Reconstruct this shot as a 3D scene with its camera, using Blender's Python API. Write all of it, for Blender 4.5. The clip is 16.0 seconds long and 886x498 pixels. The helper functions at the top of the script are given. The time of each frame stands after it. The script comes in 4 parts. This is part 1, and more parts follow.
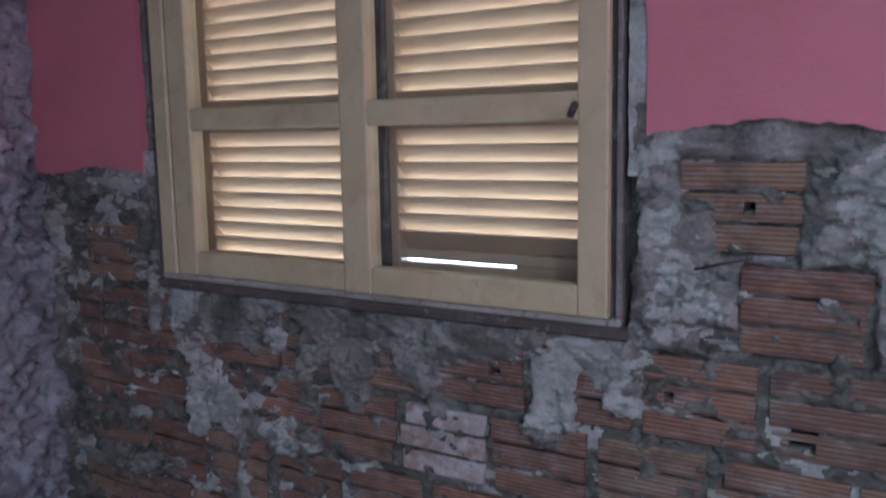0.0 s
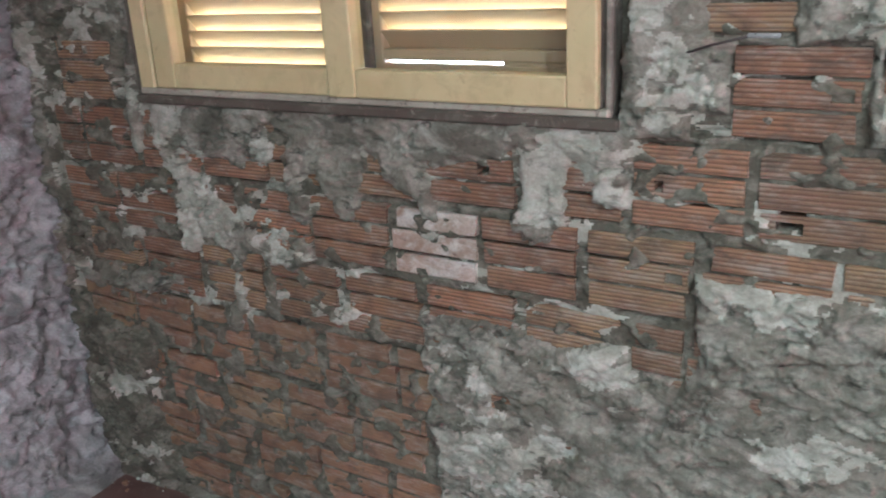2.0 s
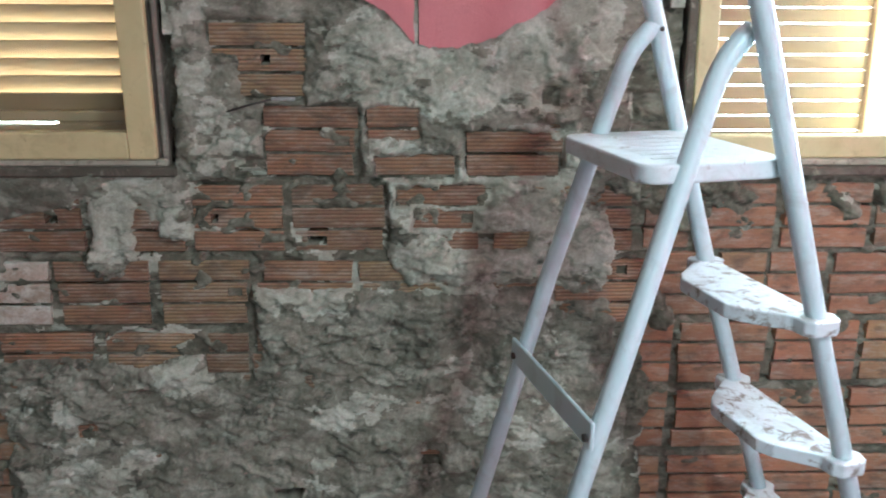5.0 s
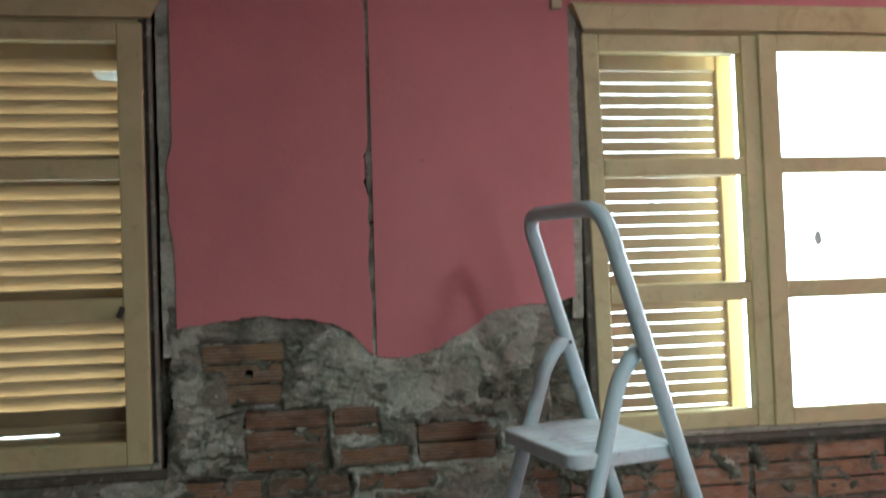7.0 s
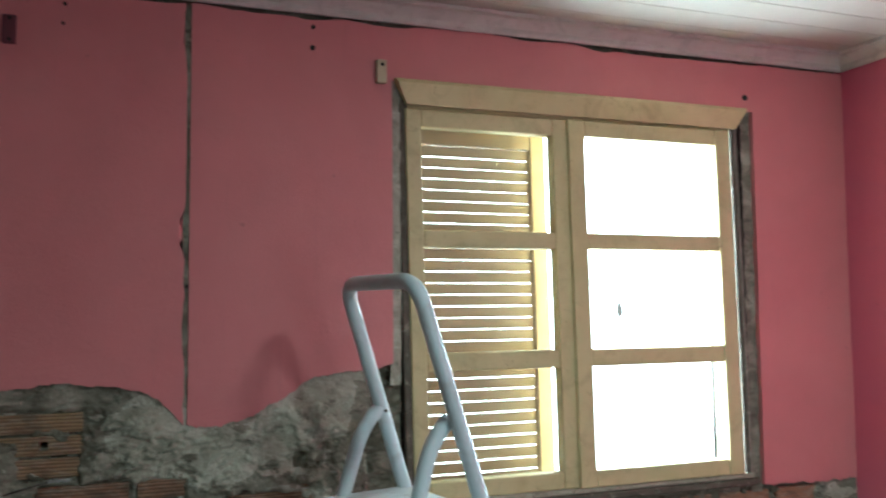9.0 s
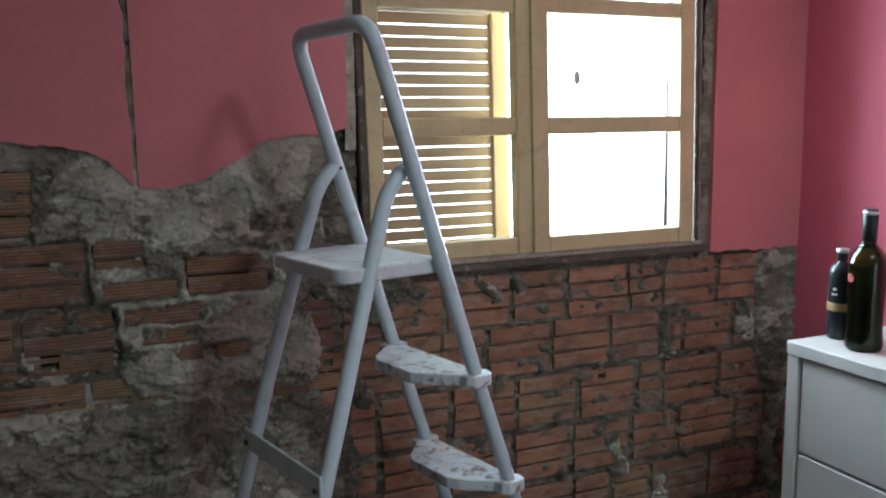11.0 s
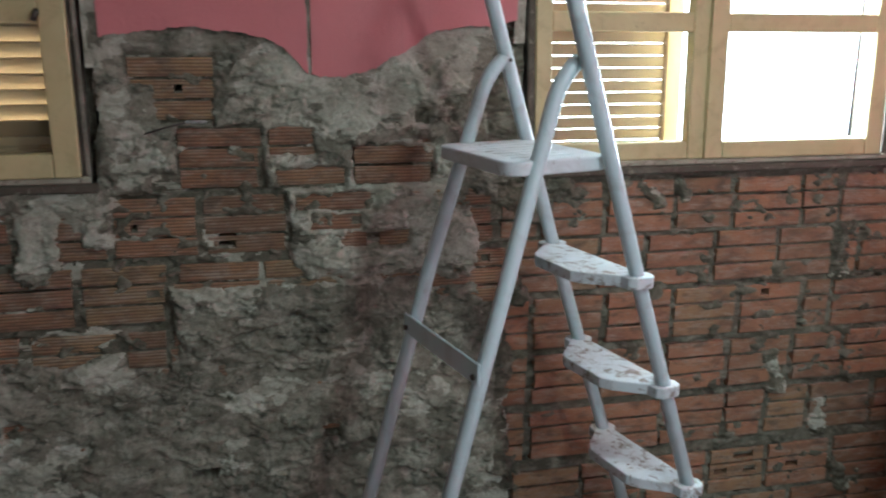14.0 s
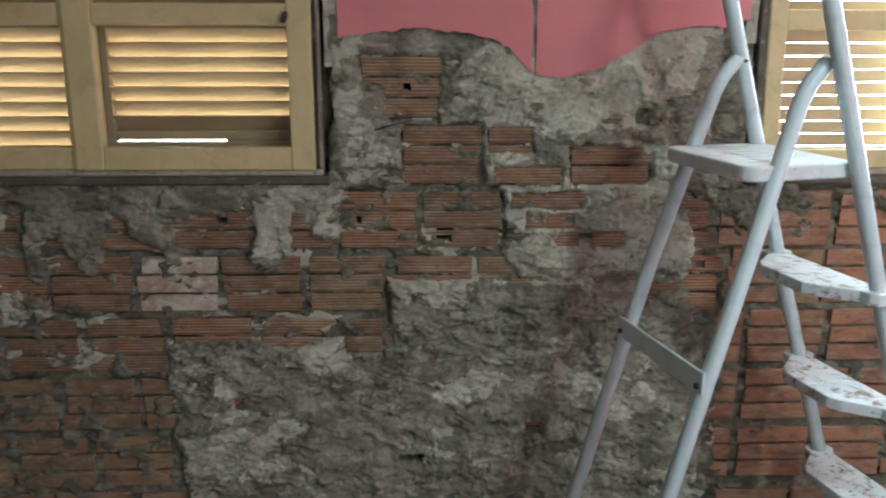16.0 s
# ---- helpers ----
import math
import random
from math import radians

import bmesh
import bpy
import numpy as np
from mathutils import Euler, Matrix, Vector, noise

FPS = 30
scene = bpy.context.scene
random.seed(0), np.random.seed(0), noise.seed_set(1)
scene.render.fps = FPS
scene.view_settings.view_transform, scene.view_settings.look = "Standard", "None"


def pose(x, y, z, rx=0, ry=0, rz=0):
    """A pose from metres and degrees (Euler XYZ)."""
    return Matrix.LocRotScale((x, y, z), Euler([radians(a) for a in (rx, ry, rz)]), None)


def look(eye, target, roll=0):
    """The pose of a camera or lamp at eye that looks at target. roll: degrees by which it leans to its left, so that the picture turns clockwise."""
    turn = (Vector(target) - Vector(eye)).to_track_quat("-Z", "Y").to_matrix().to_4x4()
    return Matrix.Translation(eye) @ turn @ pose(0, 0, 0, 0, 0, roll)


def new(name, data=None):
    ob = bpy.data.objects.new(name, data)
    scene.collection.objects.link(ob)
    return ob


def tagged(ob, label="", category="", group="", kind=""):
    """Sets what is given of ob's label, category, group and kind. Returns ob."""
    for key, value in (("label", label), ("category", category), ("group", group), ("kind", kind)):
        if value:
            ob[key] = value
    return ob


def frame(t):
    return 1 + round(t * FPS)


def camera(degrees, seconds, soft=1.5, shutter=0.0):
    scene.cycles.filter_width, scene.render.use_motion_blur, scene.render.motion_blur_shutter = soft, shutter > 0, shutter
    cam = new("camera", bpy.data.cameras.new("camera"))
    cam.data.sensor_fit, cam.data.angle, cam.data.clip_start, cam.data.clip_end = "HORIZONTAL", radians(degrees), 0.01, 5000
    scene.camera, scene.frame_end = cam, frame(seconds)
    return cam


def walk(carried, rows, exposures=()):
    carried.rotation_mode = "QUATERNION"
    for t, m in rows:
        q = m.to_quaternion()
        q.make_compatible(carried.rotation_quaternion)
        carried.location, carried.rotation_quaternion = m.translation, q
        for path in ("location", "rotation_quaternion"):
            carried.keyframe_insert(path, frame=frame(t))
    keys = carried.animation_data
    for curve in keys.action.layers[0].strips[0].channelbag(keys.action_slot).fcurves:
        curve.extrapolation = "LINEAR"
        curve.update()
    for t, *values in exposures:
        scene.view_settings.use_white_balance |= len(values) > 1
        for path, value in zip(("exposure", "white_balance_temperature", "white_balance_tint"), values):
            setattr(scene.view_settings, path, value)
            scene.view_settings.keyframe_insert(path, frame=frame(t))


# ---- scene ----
cam = camera(55.2, 16.0, 1.9, 0.35)

PATH = [
    (0, (0.198, -1.257, 1.349), (-0.87, 0.413, 1.08), -1.1),
    (0.5, (0.196, -1.255, 1.327), (-0.853, 0.391, 0.892), -1.3),
    (1, (0.197, -1.255, 1.306), (-0.849, 0.361, 0.761), -1.6),
    (1.5, (0.191, -1.257, 1.29), (-0.857, 0.33, 0.67), -2.4),
    (2, (0.198, -1.248, 1.291), (-0.817, 0.347, 0.638), -3.1),
    (2.5, (0.236, -1.241, 1.294), (-0.671, 0.415, 0.632), -2.9),
    (3, (0.272, -1.246, 1.291), (-0.51, 0.472, 0.63), -2.4),
    (3.5, (0.235, -1.289, 1.308), (-0.328, 0.511, 0.641), -2.3),
    (4, (0.189, -1.41, 1.331), (-0.085, 0.463, 0.684), -1.6),
    (4.2, (0.193, -1.454, 1.336), (0.006, 0.438, 0.712), -0.8),
    (6.3, (0.162, -1.792, 1.378), (0.395, 0.163, 1.027), -1.9),
    (6.5, (0.127, -1.833, 1.395), (0.372, 0.139, 1.167), -2.2),
    (7, (0.064, -1.901, 1.488), (0.366, 0.076, 1.498), -1.6),
    (7.5, (0.046, -1.935, 1.505), (0.369, 0.03, 1.683), -1.6),
    (8, (0.038, -1.942, 1.503), (0.369, 0.017, 1.74), -1.4),
    (8.5, (0.039, -1.946, 1.51), (0.49, -0.008, 1.716), -0.7),
    (9, (0.086, -1.927, 1.512), (0.77, -0.052, 1.648), -0.5),
    (9.2, (0.092, -1.932, 1.507), (0.828, -0.076, 1.623), -0.6),
    (11.3, (0.093, -1.905, 1.37), (0.846, -0.087, 1.014), -0.8),
    (11.5, (0.094, -1.902, 1.366), (0.836, -0.087, 0.97), -0.9),
    (12, (0.101, -1.899, 1.359), (0.832, -0.098, 0.889), -1.0),
    (12.5, (0.101, -1.89, 1.347), (0.838, -0.106, 0.826), -0.8),
    (13, (0.103, -1.888, 1.35), (0.831, -0.107, 0.804), -0.5),
    (13.5, (0.08, -1.891, 1.353), (0.708, -0.067, 0.827), -0.0),
    (14, (0.054, -1.895, 1.352), (0.491, -0.007, 0.858), 0.3),
    (14.5, (0.024, -1.892, 1.345), (0.328, 0.026, 0.869), 0.4),
    (15, (0.007, -1.894, 1.348), (0.226, 0.035, 0.869), 0.3),
    (15.5, (-0.017, -1.895, 1.351), (0.14, 0.04, 0.868), 0.2),
    (16, (-0.051, -1.893, 1.353), (-0.002, 0.044, 0.857), 0.1),
]

EXPOSURES = [
    (0.0, 0.52, 4300, 12), (0.5, 0.70, 4400, 8), (1.0, 1.08, 4800, 3), (1.5, 1.45, 5000, 0),
    (2.5, 1.72, 5050, 0), (3.5, 1.68, 5050, 0), (4.2, 1.35, 5100, -2), (6.3, 0.5, 5150, -7), (7.0, -0.08, 5250, -11),
    (8.0, -0.15, 5250, -11), (9.2, -0.05, 5250, -11), (11.3, -0.5, 5250, 1), (12.5, 0.1, 5350, 1),
    (13.0, 0.28, 5350, 0), (14.5, 0.2, 5350, -3), (15.0, 0.42, 5400, -4), (16.0, 0.65, 5450, -4)]
walk(cam, [(t, look(eye, target, roll)) for t, eye, target, roll in PATH], EXPOSURES)

# ---- world and light ----
world = bpy.data.worlds.new("sky")
scene.world = world
world.use_nodes = True
wn = world.node_tree
sky = wn.nodes.new("ShaderNodeTexSky")
sky.sky_type = "NISHITA"
sky.sun_disc = False
sky.sun_elevation = radians(52)
sky.sun_rotation = radians(160)
sky.dust_density = 3.0
wn.links.new(sky.outputs[0], wn.nodes["Background"].inputs[0])
wn.nodes["Background"].inputs[1].default_value = 0.15


def lamp(name, kind, m, energy, color, **more):
    data = bpy.data.lights.new(name, kind)
    data.energy, data.color = energy, color
    if kind == "AREA":
        data.shape, data.size, data.size_y = "RECTANGLE", more["size"][0], more["size"][1]
    if kind == "SUN":
        data.angle = radians(more["angle"])
    ob = new(name, data)
    ob.matrix_world = m
    return ob


SUN_DIR = Vector((0.25, 0.55, -0.95))
lamp("sun", "SUN", look((0, -6, 8), Vector((0, -6, 8)) + SUN_DIR), 3.0, (1.0, 0.95, 0.86), angle=0.6)
# added fill light in an invented opening behind the camera
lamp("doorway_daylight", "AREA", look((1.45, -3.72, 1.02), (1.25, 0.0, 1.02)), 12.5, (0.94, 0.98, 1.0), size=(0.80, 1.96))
# daylight in the open half of the second window
lamp("window_daylight", "AREA", look((1.43, 0.1045, 1.53), (1.43, -2.0, 1.53)), 60, (0.90, 0.96, 1.0), size=(0.52, 0.94))
# two small flush panels in the ceiling
LIGHTS = ((1.12, -1.77), (-0.66, -1.56))
for (lx, ly), watts in zip(LIGHTS, (15, 0.8)):
    lamp("ceiling_panel_light", "AREA", pose(lx, ly, 2.214), watts, (0.95, 1.0, 0.93), size=(0.19, 0.19))


# ---- materials ----
def material(name, base=(0.5, 0.5, 0.5), rough=0.7, metal=0.0):
    m = bpy.data.materials.new(name)
    m.use_nodes = True
    b = m.node_tree.nodes["Principled BSDF"]
    b.inputs["Base Color"].default_value = (*base, 1)
    b.inputs["Roughness"].default_value = rough
    b.inputs["Metallic"].default_value = metal
    return m


def node(m, kind, **values):
    n = m.node_tree.nodes.new(kind)
    for k, v in values.items():
        n.inputs[k.replace("_", " ")].default_value = v
    return n


def link(m, a, b):
    m.node_tree.links.new(a, b)


def coords(m, scale=(1, 1, 1), source="Object"):
    c = m.node_tree.nodes.new("ShaderNodeTexCoord")
    mp = node(m, "ShaderNodeMapping", Scale=scale)
    link(m, c.outputs[source], mp.inputs[0])
    return mp.outputs[0]


def world_coords(m, scale=(1, 1, 1)):
    g = m.node_tree.nodes.new("ShaderNodeNewGeometry")
    mp = node(m, "ShaderNodeMapping", Scale=scale)
    link(m, g.outputs["Position"], mp.inputs[0])
    return mp.outputs[0]


def noise_node(m, vec, scale, detail=6, rough=0.6, distort=0.0):
    n = node(m, "ShaderNodeTexNoise", Scale=scale, Detail=detail, Roughness=rough, Distortion=distort)
    link(m, vec, n.inputs["Vector"])
    return n.outputs["Fac"]


def ramp(m, fac, *stops):
    r = m.node_tree.nodes.new("ShaderNodeValToRGB")
    e = r.color_ramp.elements
    while len(e) < len(stops):
        e.new(0.5)
    for el, (p, c) in zip(e, stops):
        el.position = p
        el.color = (*c, 1) if len(c) == 3 else c
    link(m, fac, r.inputs[0])
    return r.outputs[0]


def mix(m, fac, a, b, mode="MIX"):
    n = m.node_tree.nodes.new("ShaderNodeMix")
    n.data_type, n.blend_type = "RGBA", mode
    for sock, v in ((n.inputs[0], fac), (n.inputs[6], a), (n.inputs[7], b)):
        if isinstance(v, (int, float)):
            sock.default_value = v
        elif isinstance(v, tuple):
            sock.default_value = (*v, 1)
        else:
            link(m, v, sock)
    return n.outputs[2]


def finish(m, color, bump=None, strength=0.3, distance=0.004, rough=None):
    b = m.node_tree.nodes["Principled BSDF"]
    if color is not None:
        link(m, color, b.inputs["Base Color"])
    if rough is not None:
        link(m, rough, b.inputs["Roughness"])
    if bump is not None:
        n = node(m, "ShaderNodeBump", Strength=strength, Distance=distance)
        link(m, bump, n.inputs["Height"])
        link(m, n.outputs[0], b.inputs["Normal"])
    return m


def cement(name, dark, mid, light, scale=1.0, relief_strength=0.4):
    """Broken cement: broad soft blotches, paler worn skins, pits shaded by colour and a fine sandy grain."""
    m = material(name, rough=0.95)
    v = world_coords(m)
    big = noise_node(m, v, 5.0 * scale, 5, 0.6, 0.3)
    c = mix(m, ramp(m, big, (0.34, (0, 0, 0)), (0.62, (1, 1, 1))), dark, mid)
    worn = noise_node(m, world_coords(m, (1, 1, 1.3)), 13 * scale, 6, 0.62, 0.5)
    c = mix(m, ramp(m, worn, (0.46, (0, 0, 0)), (0.66, (0.85, 0.85, 0.85))), c, light)
    # shade in the pits and light on the crests, coloured along the bump
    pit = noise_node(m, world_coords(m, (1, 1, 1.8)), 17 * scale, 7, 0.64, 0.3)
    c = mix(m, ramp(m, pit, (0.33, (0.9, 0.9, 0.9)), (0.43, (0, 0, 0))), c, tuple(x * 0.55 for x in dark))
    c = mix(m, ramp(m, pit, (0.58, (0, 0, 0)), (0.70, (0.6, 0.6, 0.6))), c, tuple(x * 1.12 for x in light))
    grain = noise_node(m, v, 170, 5, 0.7)
    c = mix(m, 0.4, c, ramp(m, grain, (0.3, (0.5, 0.5, 0.5)), (0.7, (1.4, 1.4, 1.4))), "MULTIPLY")
    h = mix(m, 0.4, pit, grain)
    return finish(m, c, h, relief_strength, 0.008)


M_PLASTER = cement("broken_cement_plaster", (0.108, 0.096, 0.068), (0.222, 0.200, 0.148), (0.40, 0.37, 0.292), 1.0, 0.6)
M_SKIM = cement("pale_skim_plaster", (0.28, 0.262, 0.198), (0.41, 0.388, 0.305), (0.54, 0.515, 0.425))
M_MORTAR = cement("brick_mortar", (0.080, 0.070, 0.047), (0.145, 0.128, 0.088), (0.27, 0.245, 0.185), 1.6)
# tones lowered to stand in for shadows between the side wall's lumps
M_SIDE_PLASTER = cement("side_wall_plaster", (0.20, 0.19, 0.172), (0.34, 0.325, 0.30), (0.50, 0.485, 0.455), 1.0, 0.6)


def brick_material(name, comb, warm):
    """Fired clay; comb: how strong the combed grooves are; warm: lift of the red."""
    m = material(name, rough=0.9)
    info = m.node_tree.nodes.new("ShaderNodeObjectInfo")
    tint = ramp(m, info.outputs["Random"], (0.0, (0.245, 0.128, 0.068)), (0.2, (0.37, 0.195, 0.105)), (0.4, (0.22, 0.140, 0.078)),
                (0.55, (0.41, 0.208, 0.112)), (0.7, (0.27, 0.145, 0.078)), (0.85, (0.39, 0.245, 0.125)), (1.0, (0.30, 0.205, 0.105)))
    tint = mix(m, 1.0, tint, (warm, 1.0, 0.96), "MULTIPLY")
    v = world_coords(m)
    big = noise_node(m, v, 9, 5, 0.65, 0.4)
    c = mix(m, ramp(m, big, (0.35, (0, 0, 0)), (0.7, (0.75, 0.75, 0.75))), tint, (0.19, 0.10, 0.068))
    dust = noise_node(m, world_coords(m, (14, 14, 44)), 1.0, 7, 0.75, 0.3)
    c = mix(m, ramp(m, dust, (0.48, (0, 0, 0)), (0.68, (0.65, 0.65, 0.65))), c, (0.40, 0.35, 0.28))
    soot = noise_node(m, world_coords(m, (1, 1, 2.2)), 15, 6, 0.68, 0.5)
    c = mix(m, ramp(m, soot, (0.34, (0.7, 0.7, 0.7)), (0.5, (0, 0, 0))), c, (0.10, 0.075, 0.052))
    # combed grooves along the face, their shade also darkened into the colour
    o = coords(m)
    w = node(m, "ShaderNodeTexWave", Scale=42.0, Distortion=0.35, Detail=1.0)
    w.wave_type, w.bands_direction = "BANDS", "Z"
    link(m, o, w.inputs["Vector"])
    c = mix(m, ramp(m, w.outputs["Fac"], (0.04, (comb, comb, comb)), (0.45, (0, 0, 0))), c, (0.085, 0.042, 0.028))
    grain = noise_node(m, v, 120, 6, 0.7)
    h = mix(m, 1.0 - 0.66 * comb, w.outputs["Color"], grain)
    return finish(m, c, h, 0.6, 0.004)


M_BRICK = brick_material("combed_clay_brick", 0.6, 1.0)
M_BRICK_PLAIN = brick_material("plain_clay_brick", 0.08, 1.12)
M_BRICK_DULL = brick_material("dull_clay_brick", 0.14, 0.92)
M_BRICK_LIME = cement("lime_smeared_brick", (0.33, 0.21, 0.14), (0.50, 0.43, 0.34), (0.66, 0.63, 0.55), 1.4)


def paint_material(name, main, dim, scratch):
    m = material(name, rough=0.62)
    v = world_coords(m)
    c = mix(m, ramp(m, noise_node(m, v, 2.2, 5, 0.6, 0.3), (0.3, (0, 0, 0)), (0.75, (1, 1, 1))), main, dim)
    streak = noise_node(m, world_coords(m, (30, 30, 2.5)), 1.0, 5, 0.65)
    c = mix(m, ramp(m, streak, (0.62, (0, 0, 0)), (0.85, (0.35, 0.35, 0.35))), c, scratch)
    spot = noise_node(m, v, 38, 3, 0.5)
    c = mix(m, ramp(m, spot, (0.73, (0, 0, 0)), (0.78, (0.7, 0.7, 0.7))), c, scratch)
    return finish(m, c, noise_node(m, v, 70, 6, 0.75), 0.4, 0.004)


M_PINK = paint_material("pink_wall_paint", (0.64, 0.222, 0.226), (0.53, 0.172, 0.176), (0.41, 0.15, 0.15))
M_PINK_SIDE = paint_material("deep_pink_side_paint", (0.64, 0.145, 0.215), (0.56, 0.12, 0.19), (0.42, 0.10, 0.14))


def wood_paint(name, main, dim, wear, amount=0.62, rough=0.5, stain=0.42):
    m = material(name, rough=rough)
    v = world_coords(m)
    c = mix(m, ramp(m, noise_node(m, v, 7, 5, 0.6, 0.4), (0.3, (0, 0, 0)), (0.75, (1, 1, 1))), main, dim)
    fine = noise_node(m, world_coords(m, (22, 22, 22)), 1.6, 7, 0.7, 0.6)
    c = mix(m, ramp(m, fine, (amount, (0, 0, 0)), (amount + 0.1, (0.85, 0.85, 0.85))), c, wear)
    grime = noise_node(m, v, 16, 8, 0.72, 0.8)
    c = mix(m, ramp(m, grime, (0.50, (0, 0, 0)), (0.72, (stain, stain, stain))), c, wear)
    return finish(m, c, noise_node(m, v, 70, 6, 0.7), 0.25, 0.002)


M_CREAM = wood_paint("cream_window_paint", (0.645, 0.535, 0.285), (0.53, 0.425, 0.21), (0.28, 0.205, 0.105), 0.63)
M_OLD_FRAME = wood_paint("weathered_frame_wood", (0.12, 0.098, 0.070), (0.075, 0.056, 0.040), (0.33, 0.28, 0.21), 0.58, 0.85)
M_BEAD = wood_paint("greyed_bead", (0.24, 0.205, 0.16), (0.15, 0.125, 0.095), (0.46, 0.42, 0.34), 0.56, 0.85)
M_SILL = wood_paint("flaking_sill_paint", (0.46, 0.42, 0.32), (0.30, 0.26, 0.19), (0.09, 0.07, 0.05), 0.56, 0.85)
M_SHUTTER = wood_paint("shutter_wood", (0.56, 0.41, 0.24), (0.49, 0.35, 0.20), (0.30, 0.20, 0.11), 0.68, 0.5, 0.15)
M_CEILING = wood_paint("ceiling_boards", (0.51, 0.45, 0.39), (0.47, 0.405, 0.345), (0.44, 0.38, 0.33), 0.75)
M_CORNICE = wood_paint("cornice_paint", (0.64, 0.585, 0.53), (0.57, 0.51, 0.455), (0.28, 0.24, 0.21), 0.70)
M_LADDER = wood_paint("ladder_enamel", (0.62, 0.71, 0.725), (0.55, 0.64, 0.66), (0.33, 0.31, 0.28), 0.70, 0.32)
M_TREAD = wood_paint("worn_white_tread", (0.70, 0.75, 0.77), (0.56, 0.58, 0.58), (0.17, 0.11, 0.07), 0.52, 0.6)
M_PLATFORM = wood_paint("scuffed_white_platform", (0.70, 0.75, 0.77), (0.60, 0.63, 0.63), (0.27, 0.22, 0.18), 0.60, 0.6)
M_PLATE = wood_paint("plum_painted_metal", (0.15, 0.032, 0.050), (0.11, 0.025, 0.038), (0.05, 0.03, 0.03), 0.62)
M_CABINET = wood_paint("white_lacquer", (0.50, 0.475, 0.435), (0.46, 0.435, 0.40), (0.46, 0.43, 0.40), 0.78, 0.6)
# near-black of screws and plugs, also painted shade inside holes
M_DARK = material("screws_and_hole_shade", (0.03, 0.027, 0.024), 0.95)
M_METAL = material("rusty_iron", (0.09, 0.07, 0.06), 0.6, 0.5)
M_TAN = wood_paint("bare_wood_block", (0.62, 0.50, 0.33), (0.52, 0.41, 0.26), (0.3, 0.22, 0.14), 0.7)


def floor_material():
    m = material("red_cement_floor", rough=0.75)
    v = world_coords(m)
    c = mix(m, ramp(m, noise_node(m, v, 5, 6, 0.65, 0.5), (0.3, (0, 0, 0)), (0.7, (1, 1, 1))), (0.12, 0.065, 0.05), (0.19, 0.11, 0.085))
    c = mix(m, ramp(m, noise_node(m, v, 28, 7, 0.7), (0.58, (0, 0, 0)), (0.74, (0.8, 0.8, 0.8))), c, (0.36, 0.31, 0.27))
    return finish(m, c, noise_node(m, v, 60, 6), 0.3, 0.003)


M_FLOOR = floor_material()


def glass_material(name, color, rough=0.02):
    m = material(name, color, rough)
    b = m.node_tree.nodes["Principled BSDF"]
    b.inputs["Transmission Weight"].default_value = 1.0
    b.inputs["IOR"].default_value = 1.45
    return m


def pane_material():
    m = bpy.data.materials.new("window_glass")
    m.use_nodes = True
    nt = m.node_tree
    out = nt.nodes["Material Output"]
    nt.nodes.remove(nt.nodes["Principled BSDF"])
    tr = node(m, "ShaderNodeBsdfTransparent", Color=(0.93, 0.94, 0.92, 1))
    gl = node(m, "ShaderNodeBsdfGlossy", Roughness=0.03)
    fr = node(m, "ShaderNodeLayerWeight", Blend=0.5)
    steep = node(m, "ShaderNodeMath")
    steep.operation = "POWER"
    steep.inputs[1].default_value = 3.0
    gloss = node(m, "ShaderNodeMath")
    gloss.operation = "MULTIPLY_ADD"
    gloss.inputs[1].default_value, gloss.inputs[2].default_value = 0.5, 0.04
    link(m, fr.outputs["Facing"], steep.inputs[0])
    link(m, steep.outputs[0], gloss.inputs[0])
    mx = nt.nodes.new("ShaderNodeMixShader")
    link(m, gloss.outputs[0], mx.inputs[0])
    link(m, tr.outputs[0], mx.inputs[1])
    link(m, gl.outputs[0], mx.inputs[2])
    link(m, mx.outputs[0], out.inputs[0])
    return m


M_PANE = pane_material()
M_GREEN_GLASS = glass_material("green_bottle_glass", (0.13, 0.24, 0.025))
M_LIQUID = material("dark_oil", (0.012, 0.016, 0.004), 0.15)
M_CAP = material("black_cap", (0.012, 0.012, 0.012), 0.45)
M_BLACK_BOTTLE = material("black_glass", (0.018, 0.02, 0.024), 0.22)
M_SILVER = material("silver_seal", (0.6, 0.6, 0.6), 0.4, 0.7)
M_GOLD = material("gold_label_band", (0.32, 0.22, 0.09), 0.5)
M_RED = material("red_label_mark", (0.32, 0.02, 0.02), 0.6)
M_PRINT = material("pale_print", (0.55, 0.55, 0.5), 0.7)
M_HAZE = bpy.data.materials.new("bright_sky_backdrop")
M_HAZE.use_nodes = True
M_HAZE.node_tree.nodes.remove(M_HAZE.node_tree.nodes["Principled BSDF"])
em = node(M_HAZE, "ShaderNodeEmission", Color=(0.93, 0.97, 1.0, 1), Strength=16.0)
link(M_HAZE, em.outputs[0], M_HAZE.node_tree.nodes["Material Output"].inputs[0])


# ---- geometry helpers ----
def mesh_from(bm, name, mat):
    me = bpy.data.meshes.new(name)
    bm.to_mesh(me)
    bm.free()
    me.materials.append(mat)
    return me


def part(name, bm, mat, parent=None, label=""):
    ob = new(name, mesh_from(bm, name, mat))
    if parent is not None:
        ob.parent = parent
    if label:
        ob["label"] = label
    return ob


def thing(name, m, label, category, group="", kind=""):
    ob = new(name)
    ob.matrix_world = m
    return tagged(ob, label, category, group, kind)


